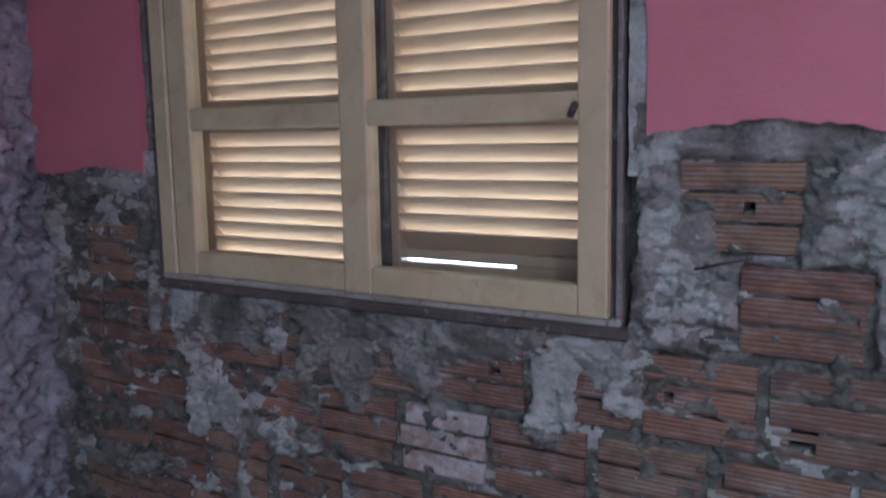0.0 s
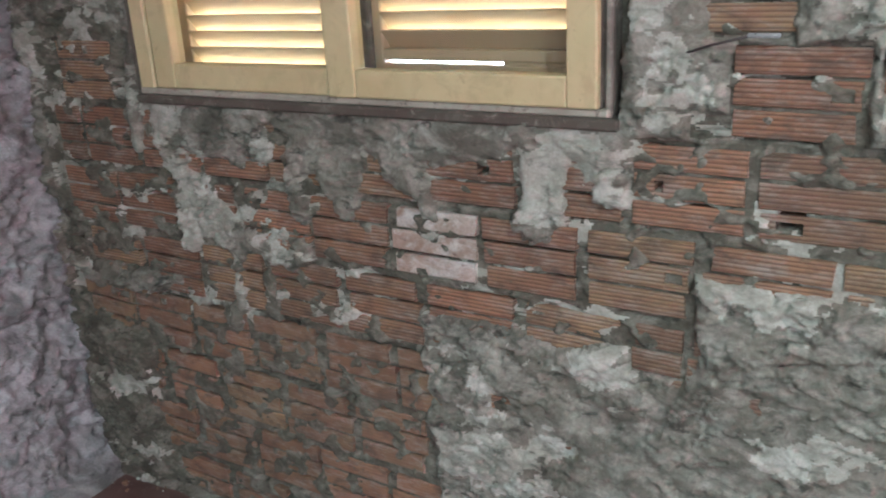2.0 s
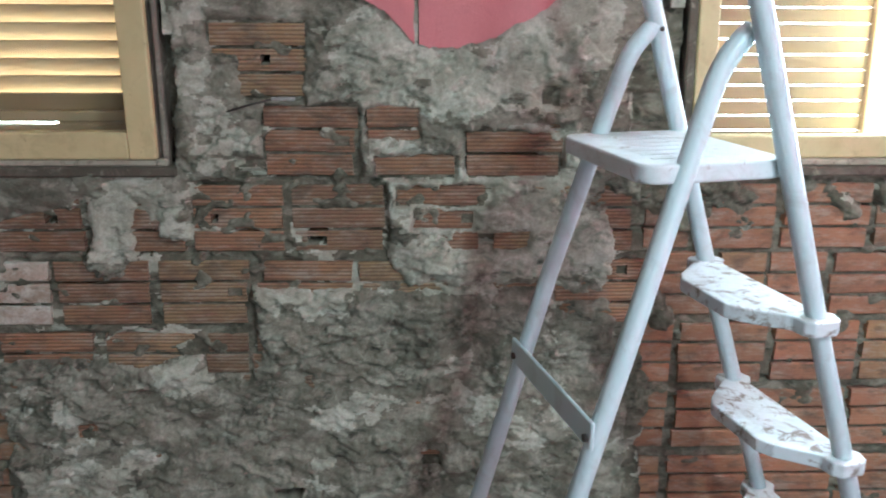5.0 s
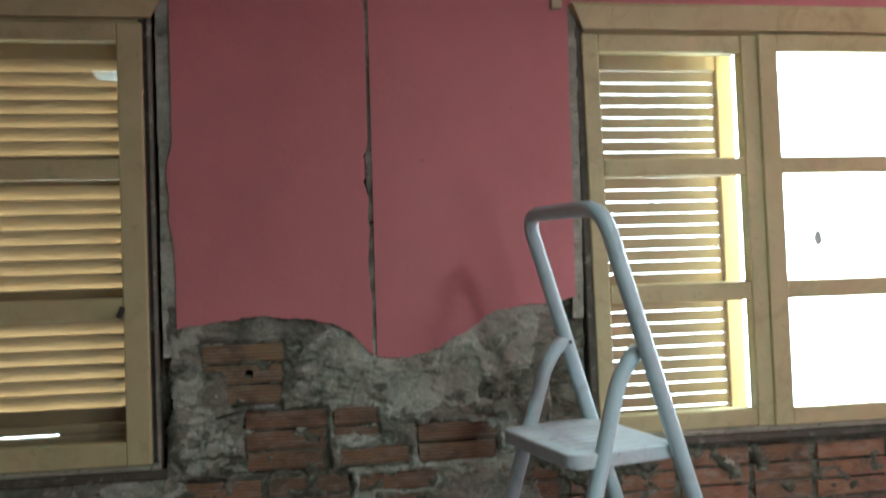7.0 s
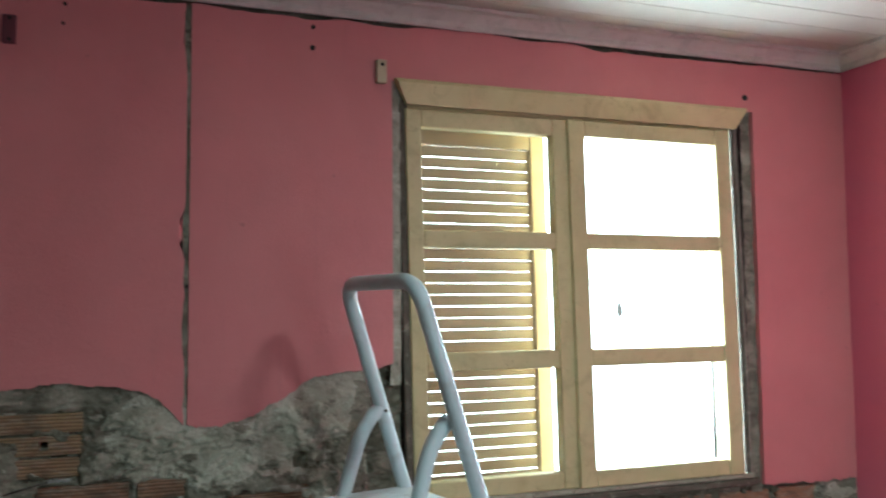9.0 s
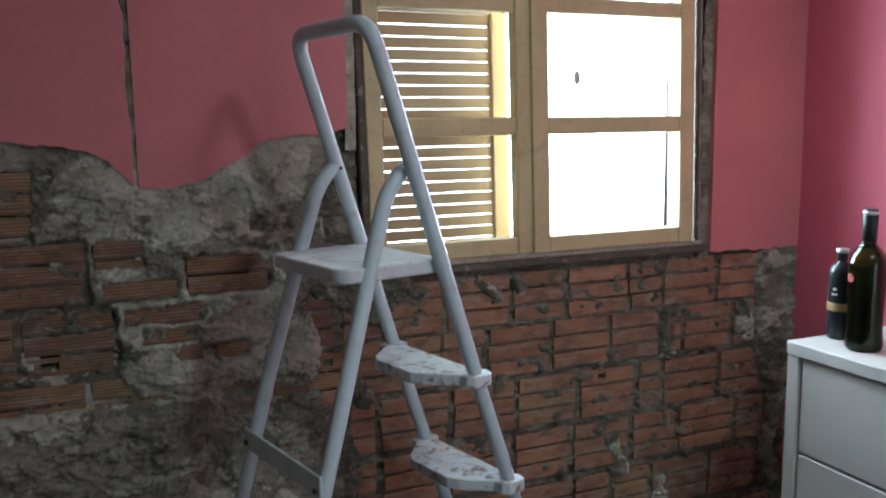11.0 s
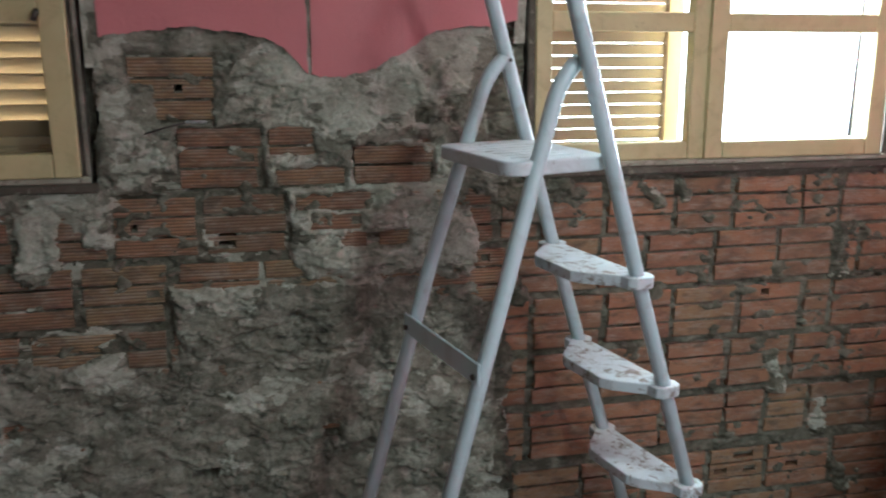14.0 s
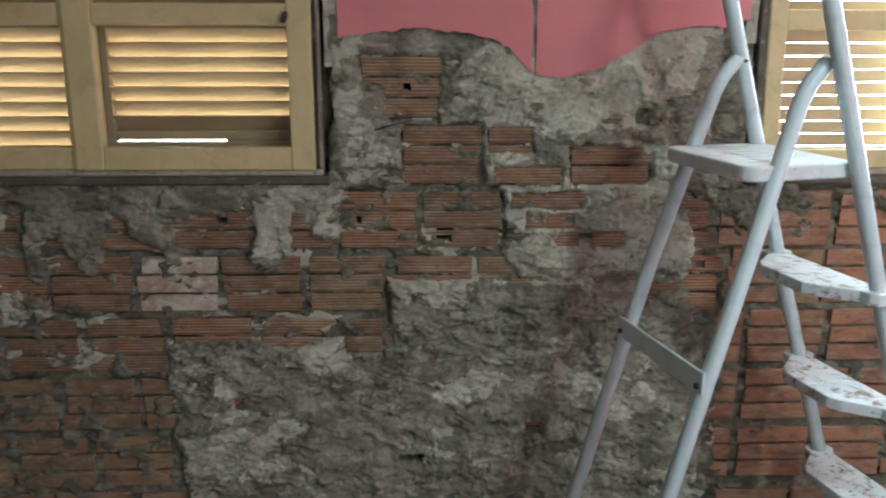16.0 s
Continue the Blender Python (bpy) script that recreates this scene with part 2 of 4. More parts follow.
def box(x0, x1, y0, y1, z0, z1, bevel=0.0, bm=None, segments=1):
    bm = bm or bmesh.new()
    r = bmesh.ops.create_cube(bm, size=1.0, matrix=Matrix.LocRotScale(
        ((x0 + x1) / 2, (y0 + y1) / 2, (z0 + z1) / 2), None, (x1 - x0, y1 - y0, z1 - z0)))
    if bevel:
        edges = list({e for v in r["verts"] for e in v.link_edges})
        bmesh.ops.bevel(bm, geom=edges, offset=bevel, segments=segments, affect="EDGES", profile=0.5)
    return bm


def extrude_outline(pts, z0, z1, bevel=0.0):
    """A slab with the outline pts (x, y), from z0 to z1."""
    bm = bmesh.new()
    low = [bm.verts.new((x, y, z0)) for x, y in pts]
    high = [bm.verts.new((x, y, z1)) for x, y in pts]
    n = len(pts)
    bm.faces.new(list(reversed(low)))
    bm.faces.new(high)
    for i in range(n):
        bm.faces.new((low[i], low[(i + 1) % n], high[(i + 1) % n], high[i]))
    bmesh.ops.recalc_face_normals(bm, faces=bm.faces[:])
    if bevel:
        bmesh.ops.bevel(bm, geom=bm.edges[:], offset=bevel, segments=2, affect="EDGES", profile=0.5)
    return bm


def tube(points, radius, sides=14, bm=None):
    """A round tube along points."""
    bm = bm or bmesh.new()
    pts = [Vector(p) for p in points]
    rings = []
    ref = None
    for i, p in enumerate(pts):
        a = pts[max(i - 1, 0)]
        b = pts[min(i + 1, len(pts) - 1)]
        t = (b - a).normalized()
        if ref is None:
            ref = t.orthogonal().normalized()
        u = (ref - t * ref.dot(t)).normalized()
        ref = u
        v = t.cross(u)
        rings.append([bm.verts.new(p + radius * (math.cos(k * math.tau / sides) * u + math.sin(k * math.tau / sides) * v)) for k in range(sides)])
    for r0, r1 in zip(rings, rings[1:]):
        for k in range(sides):
            f = bm.faces.new((r0[k], r0[(k + 1) % sides], r1[(k + 1) % sides], r1[k]))
            f.smooth = True
    bm.faces.new(list(reversed(rings[0])))
    bm.faces.new(rings[-1])
    return bm


def bend(a, b, c, r, steps=6):
    """Points of a rounded corner at b between a and c."""
    a, b, c = Vector(a), Vector(b), Vector(c)
    p, q = b + (a - b).normalized() * r, b + (c - b).normalized() * r
    return [((1 - s) ** 2) * p + 2 * s * (1 - s) * b + s * s * q for s in (k / steps for k in range(steps + 1))]


def lathe(profile, sides=28, scale_y=1.0):
    bm = bmesh.new()
    rings = [[bm.verts.new((r * math.cos(k * math.tau / sides), scale_y * r * math.sin(k * math.tau / sides), z)) for k in range(sides)] for r, z in profile]
    for r0, r1 in zip(rings, rings[1:]):
        for k in range(sides):
            f = bm.faces.new((r0[k], r0[(k + 1) % sides], r1[(k + 1) % sides], r1[k]))
            f.smooth = True
    bm.faces.new(list(reversed(rings[0])))
    bm.faces.new(rings[-1])
    return bm


# vectorised value noise for the relief
def hash_grid(ix, iy, seed):
    h = (ix.astype(np.int64) * 374761393 + iy.astype(np.int64) * 668265263 + seed * 974634777) & 0xFFFFFFFF
    h = ((h ^ (h >> 13)) * 1274126177) & 0xFFFFFFFF
    return ((h ^ (h >> 16)) & 0xFFFF) / 65535.0


def vnoise(x, y, seed=0):
    ix, iy = np.floor(x), np.floor(y)
    fx, fy = x - ix, y - iy
    fx, fy = fx * fx * (3 - 2 * fx), fy * fy * (3 - 2 * fy)
    a, b = hash_grid(ix, iy, seed), hash_grid(ix + 1, iy, seed)
    c, d = hash_grid(ix, iy + 1, seed), hash_grid(ix + 1, iy + 1, seed)
    return (a * (1 - fx) + b * fx) * (1 - fy) + (c * (1 - fx) + d * fx) * fy


def fbm(x, y, octaves=4, seed=0, gain=0.5):
    total, amp, norm = 0.0, 1.0, 0.0
    for k in range(octaves):
        c, s = math.cos(0.7 * k), math.sin(0.7 * k)
        total = total + amp * vnoise((x * c - y * s) * 2 ** k, (x * s + y * c) * 2 ** k, seed + k)
        norm += amp
        amp *= gain
    return total / norm


def step(a, b, v):
    t = np.clip((v - a) / (b - a), 0, 1)
    return t * t * (3 - 2 * t)


def box_sd(x, z, x0, x1, z0, z1):
    """Signed distance to a box, positive inside."""
    dx, dz = np.minimum(x - x0, x1 - x), np.minimum(z - z0, z1 - z)
    out = np.hypot(np.minimum(dx, 0), np.minimum(dz, 0))
    return np.where((dx > 0) & (dz > 0), np.minimum(dx, dz), -out)


# ---- the room ----
LEFT, RIGHT, BACK, HIGH = -1.77, 2.035, -3.8, 2.235
W1 = (-1.346, -0.258, 1.03, 2.02)
W2 = (0.680, 1.690, 1.03, 2.02)
THICK = 0.17

# cement that still covers the bricks: sheets (x0, x1, z0, z1) and smears (x0, z0, x1, z1, radius)
SHEETS = [
    (-0.27, 0.61, 1.00, 1.45), (0.135, 0.575, 0.80, 1.02), (-0.14, 0.585, -0.1, 0.80), (-0.655, -0.12, -0.1, 0.645),
    (-1.34, -0.24, 0.955, 1.06), (-1.80, -1.735, 0.5, 1.4), (-1.74, -1.30, 1.235, 1.40), (-1.76, -1.46, -0.1, 0.45), (1.90, 2.06, 0.60, 1.04)]
SMEARS = [
    (-0.90, 0.95, -0.80, 0.91, 0.050), (-0.70, 0.96, -0.66, 0.92, 0.045), (-1.22, 0.96, -1.05, 0.935, 0.045),
    (-1.36, 1.24, -1.40, 0.93, 0.028), (-1.30, 0.95, -1.26, 0.72, 0.042), (-1.25, 0.84, -1.12, 0.71, 0.042),
    (-1.12, 0.713, -0.93, 0.728, 0.034), (-1.13, 0.66, -1.15, 0.51, 0.022), (-0.916, 0.93, -0.914, 0.81, 0.028),
    (-0.83, 0.92, -0.80, 0.84, 0.034), (-0.633, 0.94, -0.633, 0.86, 0.018), (-0.408, 0.98, -0.39, 0.865, 0.048),
    (-0.308, 0.97, -0.27, 0.92, 0.044), (-1.70, 0.575, -1.33, 0.58, 0.026), (-0.378, 0.874, -0.374, 0.835, 0.010)]
SMEARS_RIGHT = [
    (0.59, 1.05, 0.736, 0.945, 0.045), (0.737, 1.0, 0.837, 0.95, 0.034), (0.66, 0.772, 0.673, 0.742, 0.031),
    (0.957, 1.01, 1.02, 0.94, 0.024), (1.097, 0.99, 1.12, 0.95, 0.024), (1.595, 0.84, 1.603, 0.74, 0.027),
    (1.854, 0.83, 1.853, 0.75, 0.034), (1.945, 0.99, 1.982, 0.576, 0.045), (1.96, 0.544, 1.999, 0.082, 0.030),
    (0.565, 0.525, 0.60, 0.10, 0.085), (1.41, 0.516, 1.434, 0.427, 0.026), (1.545, 0.356, 1.582, 0.26, 0.020),
    (1.652, 0.152, 1.689, 0.088, 0.030)]
# bare brick inside the sheets
BARE = [
    (-0.180, -0.015, 1.254, 1.302), (-0.126, -0.015, 1.16, 1.25), (-0.094, 0.084, 1.016, 1.152), (-0.154, -0.09, 1.014, 1.055),
    (0.100, 0.195, 1.095, 1.146), (0.116, 0.265, 1.015, 1.054), (0.286, 0.464, 1.016, 1.102), (0.151, 0.33, 0.960, 1.000),
    (0.185, 0.30, 0.918, 0.951), (0.264, 0.41, 0.877, 0.904), (-0.236, 0.134, 0.80, 1.008), (-0.235, -0.143, 0.615, 0.71),
    (0.430, 0.462, 1.155, 1.187), (-0.66, -0.24, 0.654, 0.71), (-0.02, 0.13, 0.808, 0.86), (-0.50, -0.47, 0.47, 0.50), (0.20, 0.235, 0.40, 0.43)]
# paler, smoother coats
# the first also lightens a patch that the ladder's shadow leaves too dark
PALE = [(0.13, 0.56, 0.80, 1.10), (-1.34, -1.1, 0.68, 0.98), (-1.12, -0.9, 0.69, 0.76), (-0.45, -0.24, 0.85, 1.0), (-0.27, -0.13, 0.95, 1.42), (-0.14, 0.15, 0.70, 0.81), (-0.52, -0.26, 0.53, 0.64), (0.02, 0.60, 1.13, 1.42), (-0.66, -0.30, 0.30, 0.47)]
# broken holes in brick faces (x, z, half width, half height)
HOLES = [(0.0, 0.908, 0.018, 0.015), (-0.505, 0.938, 0.012, 0.005), (-0.084, 1.238, 0.008, 0.006), (-0.195, 0.937, 0.005, 0.005),
         (1.366, 0.683, 0.010, 0.012), (1.506, 0.169, 0.019, 0.012), (1.285, 0.165, 0.020, 0.013), (1.352, 0.205, 0.030, 0.015),
         (-0.08, 0.34, 0.03, 0.014), (1.90, 0.33, 0.006, 0.02), (-1.26, 0.90, 0.012, 0.008), (1.375, 0.162, 0.016, 0.010)]


def pink_edge(x):
    """Height at which the pink coat ends."""
    xs = (-1.9, -1.69, -1.57, -1.36, -0.25, -0.17, -0.06, 0.09, 0.14, 0.19, 0.245, 0.32, 0.40, 0.457, 0.54, 0.6, 0.68, 1.69, 1.71, 1.9, 2.1)
    zs = (1.27, 1.272, 1.292, 1.272, 1.340, 1.352, 1.360, 1.346, 1.318, 1.262, 1.254, 1.272, 1.313, 1.352, 1.368, 1.364, 1.385, 1.03, 1.02, 1.014, 1.014)
    return np.interp(x, xs, zs) + 0.011 * (fbm(x * 38, x * 0 + 3, 3, 5) - 0.5) + 0.008 * (fbm(x * 120, x * 0 + 9, 3, 15) - 0.5)


def plaster_cover(x, z):
    """How far inside the cement coat a place on the window wall lies (metres, roughly)."""
    wx = x + 0.052 * (fbm(x * 14, z * 14, 5, 11, 0.62) - 0.5) + 0.075 * (fbm(x * 5, z * 5, 2, 13) - 0.5)
    wz = z + 0.052 * (fbm(x * 14, z * 14, 5, 23, 0.62) - 0.5) + 0.06 * (fbm(x * 5, z * 5, 2, 29) - 0.5)
    cover = np.full(np.shape(x), -1.0)
    for p in SHEETS:
        cover = np.maximum(cover, box_sd(wx, wz, *p))
    wx = wx + 0.030 * (fbm(x * 36, z * 36, 3, 17, 0.6) - 0.5)
    wz = wz + 0.030 * (fbm(x * 36, z * 36, 3, 19, 0.6) - 0.5)
    for x0, z0, x1, z1, r in SMEARS + SMEARS_RIGHT:
        ux, uz = x1 - x0, z1 - z0
        k = np.clip(((wx - x0) * ux + (wz - z0) * uz) / (ux * ux + uz * uz), 0, 1)
        cover = np.maximum(cover, r - np.hypot(wx - x0 - k * ux, wz - z0 - k * uz))
    bx = x + 0.020 * (fbm(x * 24, z * 24, 4, 31, 0.6) - 0.5)
    bz = z + 0.020 * (fbm(x * 24, z * 24, 4, 37, 0.6) - 0.5)
    for p in BARE:
        cover = np.minimum(cover, -box_sd(bx, bz, *p))
    return cover


def layers(x, z):
    """How many skins of the cement coat are left, 0 to about 2.7."""
    wx, wz = x + 0.05 * fbm(x * 13, z * 13, 3, 201), z + 0.05 * fbm(x * 13, z * 13, 3, 207)
    a = step(0.47, 0.49, fbm(wx * 7, wz * 13, 5, 211, 0.6))
    b = step(0.51, 0.53, fbm(wx * 10, wz * 17, 5, 223, 0.6))
    return a + b + 0.7 * step(0.56, 0.575, fbm(wx * 20, wz * 34, 4, 229, 0.6))


def relief(x, z):
    """Depth of the broken surface towards the room."""
    c = plaster_cover(x, z)
    coat = step(-0.003, 0.009, c)
    lumps = fbm(x * 13, z * 20, 6, 41, 0.56) - 0.5
    flakes = layers(x, z)
    vein = np.abs(fbm(x * 9 + 0.6 * fbm(x * 20, z * 20, 3, 43), z * 21, 4, 47, 0.6) - 0.5)
    lumps = lumps * (1 - 0.45 * step(0.98, 1.12, z))
    crevice = step(0.030, 0.0, vein) * step(0.40, 0.55, fbm(x * 6, z * 6, 2, 53)) * (1 - 0.6 * step(1.05, 1.2, z))
    torn = step(0.30, 0.62, fbm(x * 3.5, z * 3.5, 3, 61) + 0.25 * step(1.0, 0.7, z))
    h = 0.010 + coat * (0.007 + 0.012 * lumps + torn * (0.0068 * (flakes - 1.0) + 0.020 * lumps) + 0.007 * step(0.0, 0.03, c) - 0.011 * crevice)
    slit = step(0.60, 0.66, fbm(x * 8, z * 46, 3, 87))
    crumb = step(0.62, 0.76, fbm(x * 22, z * 30, 3, 83) + 0.13 * step(-0.5, -1.1, x) - 0.03 * step(0.6, 0.8, x))
    h = h + (1 - coat) * (-0.007 + 0.009 * (fbm(x * 38, z * 60, 4, 71) - 0.5) - 0.010 * slit * (1 - crumb) + 0.011 * crumb)
    h = np.minimum(h, 0.026 + 0.02 * step(0.02, 0.08, pink_edge(x) - z))
    for hx, hz, a, b in HOLES:
        n = 0.3 * (fbm(x * 60, z * 60, 2, 97) - 0.5)
        h = np.where(np.maximum(np.abs(x - hx) / a, np.abs(z - hz) / b) < 1 + n, -0.07, h)
    return h, c


def grid_mesh(name, us, vs, place, mats, keep=None, index=None, smooth=True):
    """A sheet over us and vs; place(U, V) gives the points."""
    U, V = np.meshgrid(us, vs)
    P = place(U, V)
    co = np.stack([p.ravel() for p in P], axis=1)
    n, m = len(us), len(vs)
    i = (np.arange(m - 1)[:, None] * n + np.arange(n - 1)[None, :]).ravel()
    quads = np.stack([i, i + 1, i + n + 1, i + n], axis=1)
    cu, cv = (U[:-1, :-1] + U[1:, 1:]).ravel() / 2, (V[:-1, :-1] + V[1:, 1:]).ravel() / 2
    if keep is not None:
        k = keep(cu, cv)
        quads, cu, cv = quads[k], cu[k], cv[k]
    me = bpy.data.meshes.new(name)
    me.from_pydata(co.tolist(), [], quads.tolist())
    for mt in mats:
        me.materials.append(mt)
    if index is not None:
        me.polygons.foreach_set("material_index", index(cu, cv).astype(np.int32))
    me.polygons.foreach_set("use_smooth", np.full(len(quads), smooth))
    me.update()
    return new(name, me)


def lines(a, b, stepsize, *extra):
    base = np.linspace(a, b, int(round((b - a) / stepsize)) + 1)
    for e in extra:
        base[np.abs(base - e).argmin()] = e
    return base


wall_north = tagged(new("wall_north"), "stripped brick wall with broken grey plaster and torn pink paint", "wall", kind="structure")


def in_window(x, z, pad=0.0):
    hit = np.zeros(np.shape(x), bool)
    for x0, x1, z0, z1 in (W1, W2):
        hit |= (x > x0 - pad) & (x < x1 + pad) & (z > z0 - pad) & (z < z1 + pad)
    return hit


def place_face(x, z):
    h, _ = relief(x, z)
    return x, -h + 0.010, z


def skin(x, z):
    """Which coat shows: 0 cement, 1 mortar, 2 pale skim and lime; the borders crumble."""
    jx = x + 0.05 * (fbm(x * 14, z * 14, 4, 301, 0.6) - 0.5)
    jz = z + 0.05 * (fbm(x * 14, z * 14, 4, 307, 0.6) - 0.5)
    near = np.full(np.shape(x), -1.0)
    for p in PALE:
        near = np.maximum(near, box_sd(jx, jz, *p))
    pale = fbm(jx * 7, jz * 11, 5, 311, 0.6) - 0.56 + 0.16 * np.clip(near / 0.07, -0.5, 1)
    lime = (fbm(jx * 11, jz * 26, 4, 77, 0.6) > 0.60) & (x < 0.6) & (z > 0.52)
    return np.where(plaster_cover(x, z) > 0.0, np.where(pale > 0, 2, np.where(((x > 0.62) & (x < 1.86)) | ((x < -1.3) & (z < 0.55)), 1, 0)), np.where(lime, 2, 1))


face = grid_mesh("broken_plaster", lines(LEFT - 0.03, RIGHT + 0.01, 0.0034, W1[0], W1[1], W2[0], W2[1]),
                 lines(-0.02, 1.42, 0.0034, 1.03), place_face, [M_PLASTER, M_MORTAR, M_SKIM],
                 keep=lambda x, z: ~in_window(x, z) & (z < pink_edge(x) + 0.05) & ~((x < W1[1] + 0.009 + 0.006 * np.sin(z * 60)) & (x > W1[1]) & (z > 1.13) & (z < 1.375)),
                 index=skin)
face.parent = wall_north
face["label"] = "rough grey cement plaster and mortar"

# solid core behind the face, in pieces round the two openings
for name, b in (("core", (LEFT - 0.2, RIGHT + 0.2, -0.12, 0.95)), ("core", (LEFT - 0.2, RIGHT + 0.2, W1[3], HIGH + 0.1)),
                ("core", (LEFT - 0.2, W1[0], 0.95, W1[3])), ("core", (W1[1], W2[0], 0.95, W1[3])), ("core", (W2[1], RIGHT + 0.2, 0.95, W1[3]))):
    # core coloured near-black so the broken holes look unlit inside
    part(name, box(b[0], b[1], 0.075, THICK, b[2], b[3]), M_DARK, wall_north)
for x0, x1, z0, z1 in (W1, W2):
    part("core", box(x0, x1, 0.04, THICK, 0.95, 1.03), M_MORTAR, wall_north)


# pink coat: sheets with a thickness and a torn lower edge
def pink_coat(name, x0, x1, top, bottom=None, ragged=0.0, rough_top=0.0):
    us = lines(x0, x1, 0.006)
    bm = bmesh.new()
    cols = []
    rows = 40 if ragged else 12
    for n, u in enumerate(us):
        lo = float(bottom if bottom is not None else pink_edge(np.array([u]))[0])
        col = []
        for k in range(rows + 1):
            z = lo + (top - lo) * (k / rows) ** 1.5
            y = -0.020 - 0.004 * (float(fbm(np.array([u * 4.0]), np.array([z * 4.0]), 2, 7)[0]) - 0.5)
            dx = 0.0
            if ragged and n in (0, len(us) - 1):
                dx = ragged * max(0.0, float(fbm(np.array([z * 9.0]), np.array([u]), 3, 19)[0]) - 0.47)
            dz = rough_top * (float(fbm(np.array([u * 9.0]), np.array([3.0]), 3, 29)[0]) - 0.5) if k == rows else 0.0
            col.append(bm.verts.new((u + dx, y, z + dz)))
        under = bm.verts.new((u, 0.02, lo + 0.004))
        cols.append((under, col))
    for (ua, a), (ub, b) in zip(cols, cols[1:]):
        bm.faces.new((ua, ub, b[0], a[0]))
        for k in range(rows):
            f = bm.faces.new((a[k], b[k], b[k + 1], a[k + 1]))
            f.smooth = True
    for und, col in (cols[0], cols[-1]):
        back = [bm.verts.new((v.co.x, 0.02, v.co.z)) for v in col]
        for k in range(rows):
            bm.faces.new((col[k], col[k + 1], back[k + 1], back[k]))
    for (ua, a), (ub, b) in zip(cols, cols[1:]):
        e = bm.edges.get((a[0], b[0]))
        if e:
            e.smooth = False
    for und, col in (cols[0], cols[-1]):
        for p, q in zip(col, col[1:]):
            e = bm.edges.get((p, q))
            if e:
                e.smooth = False
    bmesh.ops.recalc_face_normals(bm, faces=bm.faces[:])
    return part(name, bm, M_PINK, wall_north, "pink painted plaster with a torn lower edge")


CRACK = 0.197
PT, RT = 2.184, 0.022
pink_coat("pink_coat", LEFT - 0.02, W1[0] - 0.035, PT, None, 0.0, RT)
pink_coat("pink_coat", W1[0] - 0.035, W1[1] + 0.028, PT, 2.05, 0.0, RT)
pink_coat("pink_coat", W1[1] + 0.028, CRACK - 0.008, PT, None, -0.055, RT)
pink_coat("pink_coat", CRACK, W2[0] - 0.024, PT, None, 0.0, RT)
pink_coat("pink_coat", W2[0] - 0.024, W2[1] + 0.02, PT, 2.05, 0.0, RT)
pink_coat("pink_coat", W2[1] + 0.02, RIGHT + 0.01, PT, None, 0.0, RT)
part("dark_joint", box(LEFT - 0.02, RIGHT + 0.01, 0.004, 0.07, 2.15, HIGH), M_MORTAR, wall_north)


# rough grey strips left where the window casings were pulled off, and the chased groove
def rough_strip(name, x0, x1, z0, z1, y, mat, seed):
    ob = grid_mesh(name, np.linspace(x0, x1, 8), lines(z0, z1, 0.008),
                   lambda u, v: (u + 0.004 * (fbm(v * 40, u * 0 + seed, 3, seed) - 0.5), y - 0.012 * (fbm(u * 40, v * 40, 4, seed) - 0.4), v), [mat])
    ob.parent = wall_north
    return ob


rough_strip("plaster_strip", W1[1] - 0.002, W1[1] + 0.034, 1.28, 2.08, -0.011, M_SKIM, 3)
rough_strip("plaster_strip", W2[0] - 0.028, W2[0] - 0.002, 1.33, 2.07, -0.011, M_SKIM, 5)
rough_strip("plaster_strip", W1[0] - 0.04, W1[0] + 0.01, 1.2, 2.08, 0.000, M_PLASTER, 9)
rough_strip("plaster_strip", W2[1] - 0.012, W2[1] + 0.024, 1.0, 2.07, -0.004, M_PLASTER, 13)
rough_strip("chased_groove", CRACK - 0.014, CRACK + 0.003, 1.30, HIGH - 0.03, -0.0155, M_PLASTER, 17)

# ---- side walls, ceiling, floor ----
def place_left(u, v):
    s = 0.6 + 0.4 * step(1.1, 1.5, v)
    h = 0.085 * (fbm(u * 13, v * 15, 6, 101, 0.68) - 0.5) + 0.012 * step(0.5, 0.53, fbm(u * 20, v * 24, 4, 111, 0.6))
    h = h + 0.02 * step(0.2, 0.0, v)
    return LEFT + h * (1.25 - 0.6 * step(1.2, 1.5, v)) + 0.008 * s - 0.012 * step(0.4, 1.4, v), u, v


wall_west = grid_mesh("wall_west", lines(-1.6, 0.02, 0.006), lines(-0.02, HIGH, 0.006), place_left, [M_SIDE_PLASTER])
tagged(wall_west, "side wall covered in coarse lumpy grey plaster", "wall", kind="structure")
part("core", box(LEFT - 0.2, LEFT - 0.06, BACK, 0.06, -0.1, HIGH), M_SIDE_PLASTER, wall_west)
# unseen end, added in grey to keep pink bounce off the plaster
part("far_end", box(LEFT - 0.06, LEFT, BACK, -1.6, -0.1, HIGH), M_SIDE_PLASTER, wall_west)

wall_east = tagged(part("wall_east", box(RIGHT, RIGHT + 0.15, BACK, 0.08, -0.1, HIGH), M_PINK_SIDE), "deep pink painted side wall", "wall", kind="structure")
# unseen wall; its opening holds the fill light, its grey limits pink bounce
wall_south = tagged(new("wall_south"), "unseen rear wall, added with an opening for the fill light", "wall", kind="structure")
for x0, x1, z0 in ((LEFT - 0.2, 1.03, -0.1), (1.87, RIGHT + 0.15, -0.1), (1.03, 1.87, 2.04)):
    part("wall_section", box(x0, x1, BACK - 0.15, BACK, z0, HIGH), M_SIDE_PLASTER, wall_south)

